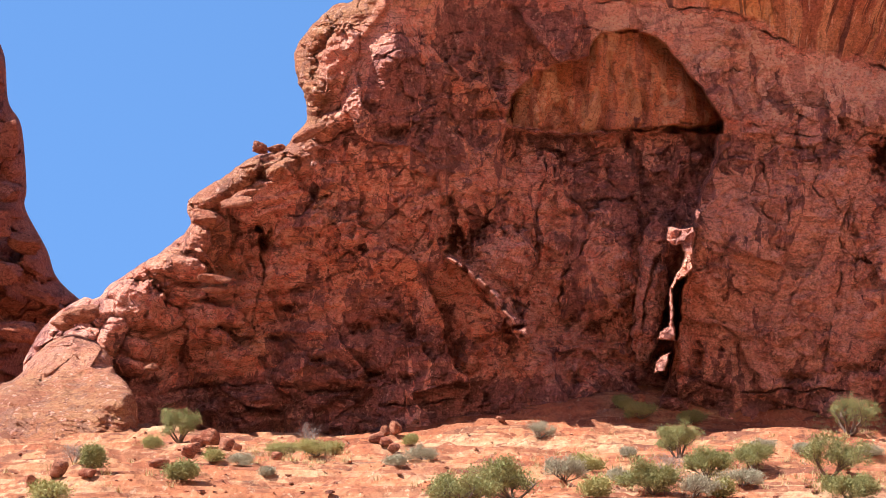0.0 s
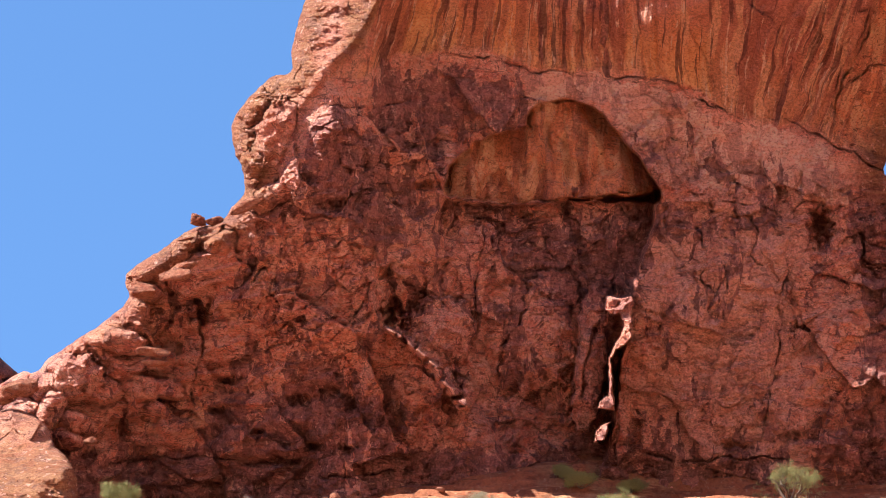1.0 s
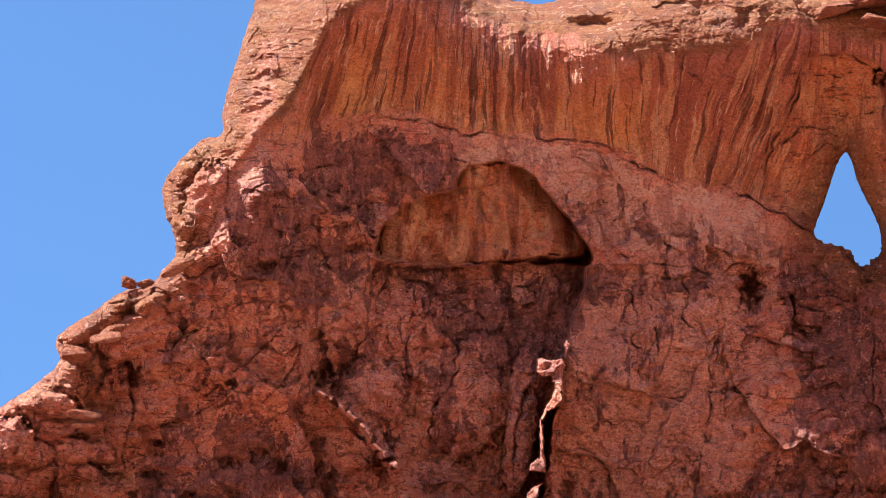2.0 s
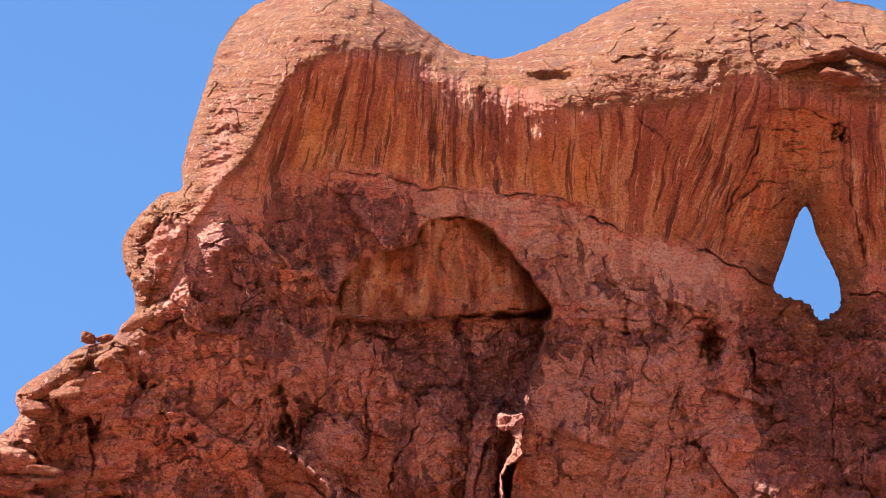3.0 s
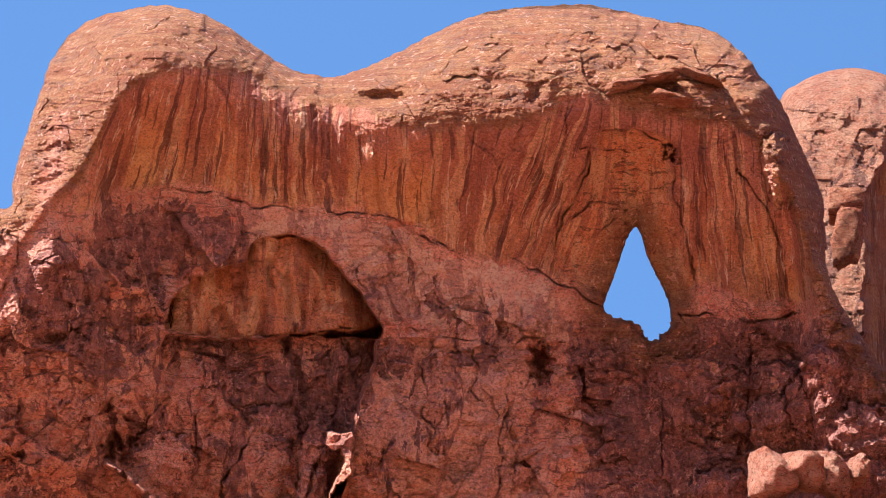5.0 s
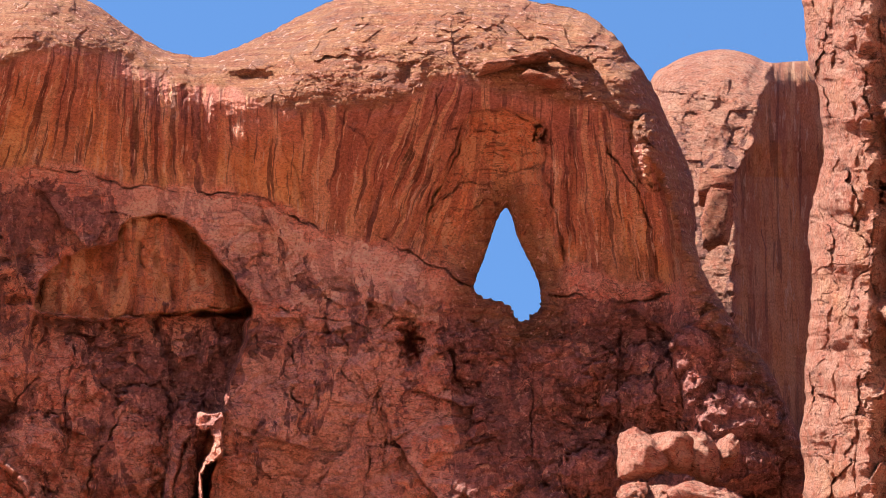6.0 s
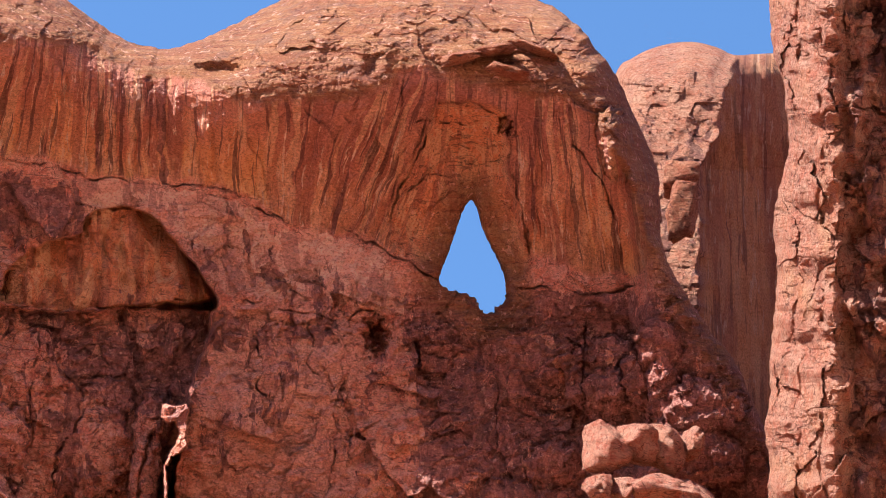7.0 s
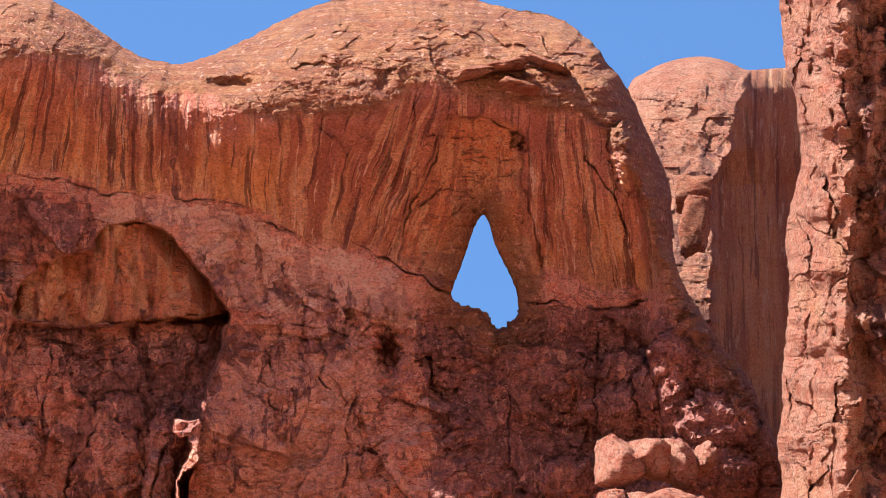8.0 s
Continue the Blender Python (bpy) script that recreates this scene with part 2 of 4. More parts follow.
# cliff and zone colours raised past bare stone to brighten the shaded wall
ROCK = sandstone("cliff sandstone", (0.93, 0.345, 0.240), (0.99, 0.55, 0.43), (0.74, 0.240, 0.180), True)
# dimmed copy of the cliff rock, toned to 0.6 for sunlit faces
ROCK_LIT = sandstone("sunlit sandstone, toned down", (0.94, 0.345, 0.225), (0.99, 0.56, 0.41), (0.76, 0.24, 0.165), True, 0.60)
ROCK_PLAIN = sandstone("red sandstone", (0.45, 0.155, 0.090), (0.54, 0.255, 0.16), (0.37, 0.110, 0.068))
# very pale, for the unseen wall that bounces light
ROCK_BOUNCE = sandstone("pale sandstone", (0.72, 0.50, 0.38), (0.78, 0.58, 0.46), (0.66, 0.42, 0.30))
# the tower's shade is put into this darker sandstone colour
ROCK_SHADED = sandstone("shaded red sandstone", (0.50, 0.155, 0.09), (0.60, 0.24, 0.15), (0.38, 0.115, 0.075))


def plain(name, colour, other, scale=6.0, rough=0.8):
    m, nt, b = nodes_of(name, rough)
    g = Graph(nt)
    info = nt.nodes.new("ShaderNodeNewGeometry")
    col = g.mix(info.outputs["Random Per Island"], colour, other)
    col = g.mix(g.mul(g.grey(g.noise(scale, 4), 0.35, 0.65), 0.4), col, other)
    g.link(col, b.inputs["Base Color"])
    return m


def ground_material():
    m, nt, b = nodes_of("slickrock and red sand", 0.95)
    g = Graph(nt)
    slick = g.mix(g.grey(g.noise(0.5, 9, 0.7, (1, 0.22, 1), 0.5), 0.43, 0.57), (0.50, 0.225, 0.120), (0.43, 0.150, 0.075))
    slick = g.mix(g.mul(g.grey(g.noise(1.0, 9, 0.74, (0.30, 0.22, 1)), 0.49, 0.57), 0.7), slick, (0.60, 0.345, 0.21))
    sand = g.mix(g.grey(g.noise(1.4, 9, 0.74, (1, 0.3, 1)), 0.44, 0.56), (0.50, 0.165, 0.082), (0.42, 0.125, 0.062))
    col = g.mix(g.attr("sand"), slick, sand)
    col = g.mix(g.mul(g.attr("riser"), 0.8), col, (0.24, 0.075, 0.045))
    layer = g.grey(g.noise(1.0, 6, 0.6, (0.16, 0.42, 1), 0.5), 0.52, 0.55)
    col = g.mix(g.mul(layer, 0.75), col, (0.28, 0.085, 0.045))
    cracks = g.grey(g.noise(1.0, 6, 0.6, (0.35, 0.55, 1), 0.8), 0.42, 0.40)
    col = g.mix(g.mul(cracks, 0.75), col, (0.17, 0.06, 0.04))
    chips = g.grey(g.noise(4.0, 9, 0.8, (1, 0.25, 1)), 0.57, 0.62)
    col = g.mix(g.mul(chips, 0.6), col, (0.66, 0.43, 0.29))
    grain = g.noise(6.0, 9, 0.84, (1, 0.2, 1))
    col = g.mix(1.0, col, g.ramp(grain, (0.36, (0.58, 0.54, 0.52)), (0.49, (1.0, 1.0, 1.0)), (0.62, (1.25, 1.3, 1.32))), "MULTIPLY")
    # the unseen slope behind the eye is made paler to bounce more light
    col = g.mix(g.attr("pale"), g.mix(1.0, col, (0.76, 0.79, 0.76), "MULTIPLY"), g.mix(g.grey(g.noise(0.2, 6), 0.4, 0.6), (0.74, 0.52, 0.40), (0.68, 0.44, 0.32)))
    g.link(col, b.inputs["Base Color"])
    g.bump(g.noise(2.4, 10, 0.74, (0.6, 1.2, 1)), 0.9, 0.13, b.inputs["Normal"])
    return m


GROUND = ground_material()

# ---------------------------------------------------------------- ground
# behind the eye the ground climbs as an unseen slope, added for bounced sunlight
LEVEL = np.array([(-4000, 250), (-400, 230), (-175, 200), (-8, 0), (0, 0), (40, -0.25), (110, -0.76), (140, -0.62), (165, -0.50), (185, -0.42), (400, -0.3), (4000, 0)])


def ground_height(x, y):
    base = np.interp(y, LEVEL[:, 0], LEVEL[:, 1])
    u = 784 + x / np.maximum(y, 1) * UNIT
    mid = smooth(520, 960, u) * (1 - 0.35 * smooth(1150, 1500, u))
    apron = mid * (0.15 * smooth(168, 189, y) + (1.6 + 1.1 * np.exp(-((u - 1090) / 150) ** 2)) * smooth(187, 201, y))
    apron = apron + (1 - mid) * 0.25 * smooth(180, 196, y)
    apron = apron + 0.55 * np.exp(-((u - 330) / 150) ** 2) * np.exp(-((y - 178) / 5.5) ** 2)
    lump = 0.10 * fbm(x / 7, y / 9, 4, 11) * smooth(90, 120, np.minimum(y, 900))
    raw = 3.2 * (fbm(x / 8 + 3, y / 6, 4, 5) + 0.12 * y)
    steps = 0.09 * (np.floor(raw) + smooth(0.90, 1.0, raw % 1.0))
    steps = steps - 0.09 * 3.2 * 0.12 * y + 0.045
    near = smooth(90, 110, y) * (1 - smooth(230, 300, y))
    return base + near * (apron + lump + 1.9 * steps + 0.04 * fbm(x / 0.9, y / 1.2, 4, 9, 0.6))


def mesh_of(name, xyz, faces, attrs=None, shade=True):
    me = bpy.data.meshes.new(name)
    xyz, faces = np.asarray(xyz, np.float32), np.asarray(faces, np.int32)
    k = faces.shape[1]
    me.vertices.add(len(xyz))
    me.vertices.foreach_set("co", xyz.ravel())
    me.loops.add(faces.size)
    me.loops.foreach_set("vertex_index", faces.ravel())
    me.polygons.add(len(faces))
    me.polygons.foreach_set("loop_start", np.arange(0, faces.size, k, dtype=np.int32))
    me.polygons.foreach_set("use_smooth", np.full(len(faces), shade))
    for key, v in (attrs or {}).items():
        a = me.attributes.new(key, "FLOAT", "POINT")
        a.data.foreach_set("value", np.asarray(v, np.float32).ravel())
    me.update(calc_edges=True)
    return me


def quads(rows, cols):
    k = np.arange(rows * cols).reshape(rows, cols)
    return np.stack([k[:-1, :-1], k[:-1, 1:], k[1:, 1:], k[1:, :-1]], -1).reshape(-1, 4)


def build_ground():
    ys = np.concatenate([[-4000, -900, -400, -250, -175, -120, -80, -45, -8, 0, 30, 60, 80], np.arange(96, 206, 0.2), np.arange(206, 260, 3), [300, 450, 900, 2000, 4000]])
    us = np.concatenate([[-4500, -1500, -400, -120, -60], np.arange(-30, 34, 0.19), [38, 46, 60, 130, 400, 1500, 4500]])
    x, y = np.meshgrid(us, ys)
    z = ground_height(x, y)
    sand = smooth(0.0, 0.5, fbm(x / 6, y / 8, 4, 21) + 0.5 * smooth(186, 192, y) - 0.05)
    xyz = np.stack([x, y, z], -1).reshape(-1, 3)
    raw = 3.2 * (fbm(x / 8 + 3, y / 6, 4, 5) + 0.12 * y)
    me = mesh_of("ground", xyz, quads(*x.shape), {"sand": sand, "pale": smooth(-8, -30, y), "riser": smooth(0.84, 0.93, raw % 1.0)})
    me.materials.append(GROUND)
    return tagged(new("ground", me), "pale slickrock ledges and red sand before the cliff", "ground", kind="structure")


build_ground()


# ---------------------------------------------------------------- big rock bodies
def rock_body(name, outline, holes, front, back, step, edge):
    """A closed body: a sculpted front and a plainer back that meet along the outline and in its openings.
    front(u, w, gap) gives distances and zone masks; edge(u, w) how far in the rim is rounded, and how deep."""
    loop = np.array(outline)
    lo, hi = loop.min(0) - step, loop.max(0) + step
    us, ws = np.arange(lo[0], hi[0] + step, step), np.arange(lo[1], hi[1] + step, step)
    u, w = np.meshgrid(us, ws)
    gap = depth_in(u, w, loop)
    for h in holes:
        gap = np.minimum(gap, -depth_in(u, w, np.array(h)))
    # draw the rim's points onto the outline
    for _ in range(2):
        gy, gx = np.gradient(gap, step)
        rim = np.abs(gap) < step * 0.75
        n2 = np.maximum(gx ** 2 + gy ** 2, 0.2)
        if _ == 0:
            mu, mw = np.where(rim, u - gap * gx / n2, u), np.where(rim, w - gap * gy / n2, w)
            keep = (gap > -step * 0.75)
            gap = np.where(rim, 0.0, gap)
    u, w = mu, mw
    cell = keep[:-1, :-1] & keep[1:, :-1] & keep[:-1, 1:] & keep[1:, 1:]
    live = (gap > 0)
    cell &= (live[:-1, :-1] | live[1:, :-1] | live[:-1, 1:] | live[1:, 1:])
    y, masks = front(u, w, gap)
    reach, deep = edge(u, w)
    q = np.clip(gap / reach, 0, 1)
    y = y + deep * (1 - np.sqrt(np.clip(1 - (1 - q) ** 2, 0, 1)))
    yb = np.maximum(y, back + 3.0 * fbm(u / 140, w / 140, 3, 77) - 4.0 * (1 - np.sqrt(np.clip(1 - (1 - q) ** 2, 0, 1))))
    on_rim = gap <= 0
    k = np.arange(u.size).reshape(u.shape)
    f1 = np.stack([k[:-1, :-1], k[1:, :-1], k[1:, 1:], k[:-1, 1:]], -1)[cell]
    xyz1 = np.stack(put(u, w, y), -1).reshape(-1, 3)
    xyz2 = np.stack(put(u, w, yb), -1).reshape(-1, 3)
    # the back: large faces inside, fine ones along the rim
    n = 6
    nr, nc = cell.shape[0] // n, cell.shape[1] // n
    full = cell[:nr * n, :nc * n].reshape(nr, n, nc, n).all((1, 3))
    rest = cell.copy()
    rest[:nr * n, :nc * n] &= ~np.repeat(np.repeat(full, n, 0), n, 1)
    kc = k[:nr * n + 1:n, :nc * n + 1:n]
    f2 = np.concatenate([np.stack([g[:-1, :-1], g[:-1, 1:], g[1:, 1:], g[1:, :-1]], -1)[c] for g, c in ((k, rest), (kc, full))]) + u.size
    # walls between the two along every open edge
    e = np.concatenate([f1[:, [a, (a + 1) % 4]] for a in range(4)])
    key = np.minimum(e[:, 0], e[:, 1]).astype(np.int64) * u.size + np.maximum(e[:, 0], e[:, 1])
    _, first, count = np.unique(key, return_index=True, return_counts=True)
    e = e[first[count == 1]]
    side = np.stack([e[:, 1], e[:, 0], e[:, 0] + u.size, e[:, 1] + u.size], -1)
    faces = np.concatenate([f1, f2, side])
    xyz = np.concatenate([xyz1, xyz2])
    used = np.zeros(len(xyz), bool)
    used[faces.ravel()] = True
    index = np.cumsum(used) - 1
    tags = {a: np.concatenate([v.ravel(), v.ravel()])[used] for a, v in masks.items()}
    return mesh_of(name, xyz[used], index[faces], tags, shade=False)


def groove(u, w, cracks):
    """Cracks, each a line of corners with a half-width and a depth."""
    cut, ink = np.zeros(u.shape), np.zeros(u.shape)
    wu = u + 7 * fbm(u / 40, w / 40, 3, 3) + 1.5 * perlin(u / 4, w / 4, 4)
    ww = w + 7 * fbm(u / 40 + 9, w / 40, 3, 5) + 1.5 * perlin(u / 4, w / 4 + 9, 6)
    vary = fbm(u / 45, w / 45, 2, 7)
    for line, wide, deep in cracks:
        g, s = line_gap(wu, ww, spline(line, 12))
        taper = np.minimum(1, 6 * np.minimum(s, 1 - s) + 0.25) * np.clip(0.75 + 0.8 * vary, 0.15, 1.2)
        k = np.exp(-(g / (0.62 * wide * np.maximum(taper, 0.4))) ** 2)
        cut = np.maximum(cut, deep * k * taper)
        ink = np.maximum(ink, k * taper)
    return cut, ink


SKYLINE = [(40, 640), (85, 570), (140, 530), (170, 528), (195, 505), (243, 472), (290, 442), (335, 402), (331, 365), (345, 345), (400, 310),
           (447, 278), (500, 264), (520, 240), (543, 212), (537, 165), (528, 148), (522, 95), (540, 60), (590, 10), (626, 0)]
BACK_LINE = [(629, -41), (639, -81), (664, -161), (695, -251), (735, -306), (786, -336), (876, -354), (936, -348), (996, -324), (1056, -283),
             (1116, -243), (1156, -232), (1196, -227), (1256, -245), (1337, -284), (1408, -321), (1489, -346), (1620, -356)]
HEAD_LINE = [(1685, -350), (1776, -329), (1867, -312), (1924, -272), (1954, -236), (1990, -191), (2030, -105), (2065, -24), (2073, 47), (2074, 107),
             (2082, 138), (2105, 188), (2165, 279), (2206, 330), (2251, 431), (2276, 492), (2285, 694), (2290, 860)]
WINDOW = [(1730, 43), (1714, 72), (1699, 117), (1683, 158), (1676, 178), (1681, 194), (1714, 205), (1739, 217), (1751, 238), (1769, 243),
          (1779, 230), (1794, 218), (1793, 183), (1780, 148), (1756, 99), (1742, 52)]
BROW = [(560, 200), (640, 60), (700, -10), (764, -85), (804, -180), (865, -240), (935, -269), (1015, -259), (1095, -223), (1196, -202), (1296, -166),
        (1366, -150), (1436, -165), (1537, -159), (1608, -204), (1668, -204), (1809, -172), (1893, -165), (1964, -105), (2014, -14), (2044, 67), (2075, 120), (2300, 200)]
FOOT = [(560, 215), (663, 30), (753, 10), (823, -24), (893, -34), (973, -23), (1053, -2), (1173, 9), (1284, 20), (1354, 50), (1433, 96),
        (1554, 117), (1678, 168), (1800, 168), (1845, 153), (1962, 178), (2033, 178), (2085, 150), (2300, 220)]
NICHE = [(1670, -135), (1644, -74), (1603, 7), (1583, 87), (1588, 127), (1668, 173), (1720, 195), (1810, 192), (1845, 153), (1826, 67), (1806, -14), (1796, -115), (1740, -138)]
CAVE = [(893, 222), (905, 165), (945, 128), (1000, 108), (1040, 98), (1046, 68), (1080, 55), (1130, 52), (1165, 66), (1200, 102), (1240, 152),
        (1283, 212), (1282, 240), (1200, 236), (1100, 234), (1000, 238), (940, 230)]
RECESS = [(893, 224), (1000, 236), (1140, 228), (1283, 214), (1276, 250), (1264, 300), (1245, 350), (1225, 420), (1210, 520), (1195, 640), (1170, 720),
          (1000, 730), (940, 610), (905, 570), (860, 510), (790, 455), (800, 400), (850, 330)]
PINK = [(1040, 3), (1172, 8), (1190, 22), (1250, 24), (1350, 54), (1372, 94), (1490, 106), (1580, 146), (1622, 245), (1572, 242), (1520, 222), (1390, 220),
        (1290, 200), (1222, 112), (1182, 62), (1135, 54), (1042, 70)]
JOINTS = [
    ([(900, -28), (973, -20), (1053, 0), (1173, 12), (1284, 22), (1354, 54), (1433, 98)], 2.0, 0.5),
    ([(1611, 32), (1640, 4), (1671, -8), (1700, 4), (1728, 26)], 1.8, 0.5),
    ([(1631, -98), (1700, -100), (1801, -95)], 1.8, 0.5),
    ([(1662, -118), (1680, -134), (1730, -130), (1790, -110)], 2.2, 0.6),
    ([(1585, 90), (1600, 40), (1625, -10), (1650, -60), (1655, -90)], 2.4, 0.7),
    ([(1500, 90), (1560, 120), (1640, 165), (1690, 195)], 2.4, 0.6),
    ([(1800, 196), (1880, 200), (1960, 210), (2040, 190)], 2.2, 0.7),
    ([(1900, 285), (1925, 300), (1942, 318)], 2.0, 0.6),
]
FISSURES = [
    ([(990, 560), (1000, 480), (1040, 430), (1060, 380)], 2.4, 0.7),
    ([(820, 405), (850, 450), (900, 520), (940, 600)], 2.0, 0.4),
    ([(1340, 270), (1360, 330), (1350, 380), (1400, 395)], 2.2, 0.6),
    ([(1440, 255), (1450, 300), (1440, 330), (1465, 350)], 2.2, 0.5),
    ([(1300, 440), (1380, 470), (1460, 475)], 1.6, 0.3),
    ([(600, 470), (640, 420), (700, 380), (760, 300), (790, 250)], 2.0, 0.5),
    ([(300, 690), (420, 680), (560, 690), (700, 720), (840, 700)], 2.4, 0.6),
    ([(1200, 660), (1300, 690), (1420, 690), (1560, 700)], 2.6, 0.7),
]
CRACKS = JOINTS + FISSURES + [
    ([(893, 220), (960, 233), (1050, 237), (1140, 228), (1215, 216), (1283, 214)], 2.2, 0.72),
    ([(1283, 211), (1350, 226), (1430, 240), (1505, 262)], 1.9, 0.40),
    ([(968, 238), (960, 330), (945, 420), (952, 510)], 2.2, 0.48),
    ([(1128, 470), (1124, 560), (1108, 625)], 3.1, 0.56),
    ([(1205, 345), (1180, 420), (1150, 500), (1138, 600)], 3.7, 0.64),
    ([(1522, 330), (1495, 400), (1482, 520), (1456, 640), (1432, 722)], 2.2, 0.48),
    ([(1380, 300), (1395, 360), (1398, 400)], 1.9, 0.32),
    ([(686, 62), (760, 62), (842, 52)], 2.2, 0.48),
    ([(445, 560), (540, 505), (640, 468), (710, 430)], 2.5, 0.36),
    ([(455, 400), (470, 470), (450, 560), (440, 640)], 3.7, 0.56),
]
CRACKS += [
    ([(540, 380), (600, 330), (690, 290)], 2.5, 0.32),
    ([(760, 380), (740, 430), (690, 480)], 2.2, 0.32),
    ([(1941, 249), (1936, 329), (1930, 430)], 2.8, 0.72),
    ([(1784, 339), (1778, 429), (1780, 490)], 1.9, 0.40),
    ([(1913, -74), (1923, -49), (1958, -4), (1993, 77)], 2.5, 0.64),
    ([(1614, -205), (1612, -165), (1609, -104)], 2.0, 0.30),
    ([(1496, 328), (1506, 388), (1491, 448)], 1.9, 0.32),
    ([(1565, 238), (1556, 270), (1560, 320)], 4.0, 0.80),
    ([(1668, -130), (1644, -74), (1603, 7), (1583, 87), (1590, 127)], 2.0, 0.40),
    ([(1796, -115), (1806, -14), (1826, 67), (1842, 150)], 2.6, 0.50),
    ([(1650, 60), (1700, 30), (1730, 40)], 1.6, 0.28),
    ([(1690, -60), (1760, -52), (1800, -60)], 1.6, 0.24),
    ([(1660, -30), (1730, -22), (1800, -36)], 1.6, 0.24),
]


# weathered blocks: u, w, half-width, half-height, turn, how far they stand out
BLOCKS = [
    (440, 300, 24, 16, -20, 1.0), (400, 335, 62, 26, -20, 1.4), (500, 300, 28, 14, -25, 0.9), (345, 425, 26, 26, 0, 1.0), (305, 470, 62, 20, 16, 1.6), (362, 388, 32, 16, 10, 1.0),
    (236, 540, 54, 40, 5, 1.8), (290, 565, 34, 22, -10, 1.2), (355, 560, 32, 24, 12, 1.2), (398, 562, 34, 16, 8, 1.0), (180, 552, 22, 26, 20, 1.0), (140, 605, 28, 22, 10, 1.2),
]
BLOCKS += [
    (232, 618, 34, 20, 8, 1.2), (270, 628, 20, 13, 0, 0.8), (228, 650, 26, 15, 14, 1.0), (195, 600, 22, 38, 30, 1.0), (560, 60, 32, 42, -30, 1.2), (596, 112, 30, 62, 22, 1.2), (556, 165, 22, 22, 0, 0.9),
    (690, 112, 30, 13, -42, 1.0), (600, 215, 50, 20, -34, 1.0), (1985, 388, 48, 46, 0, 1.2), (2040, 365, 32, 56, -14, 1.2), (1985, 320, 40, 32, 12, 1.0), (1990, -62, 27, 60, -10, 2.2), (2078, 385, 28, 64, -8, 1.2),
]
HUMPS = [(892, 462, 54, 56, 8, 1.1), (1035, 475, 80, 92, 6, 1.3), (1085, 395, 44, 36, 0, 0.8), (1150, 540, 26, 90, 8, 0.9), (1165, 440, 30, 56, 12, 0.9), (2150, 420, 72, 58, 10, 1.4), (2150, 505, 72, 48, 6, 1.6), (2070, 300, 40, 42, 0, 0.9), (1880, 515, 50, 40, 0, 1.4), (1790, 590, 60, 50, 0, 1.0)]
BLOCKS = BLOCKS + HUMPS
FIN, LEDGE = 188.3, 186.6
FINS = [
    [(1180, 402), (1190, 400), (1205, 405), (1226, 400), (1231, 415), (1225, 440), (1227, 460), (1229, 472), (1215, 487), (1198, 497), (1191, 512), (1191, 545),
     (1194, 575), (1195, 604), (1182, 600), (1185, 570), (1183, 545), (1185, 505), (1200, 480), (1211, 455), (1206, 432), (1190, 436), (1178, 426)],
    [(1234, 366), (1240, 376), (1237, 391), (1231, 391), (1229, 378)],
    [(1191, 623), (1183, 636), (1179, 650), (1177, 660), (1157, 661), (1160, 640), (1172, 630)],
    [(1163, 601), (1168, 586), (1184, 577), (1190, 603)],
]


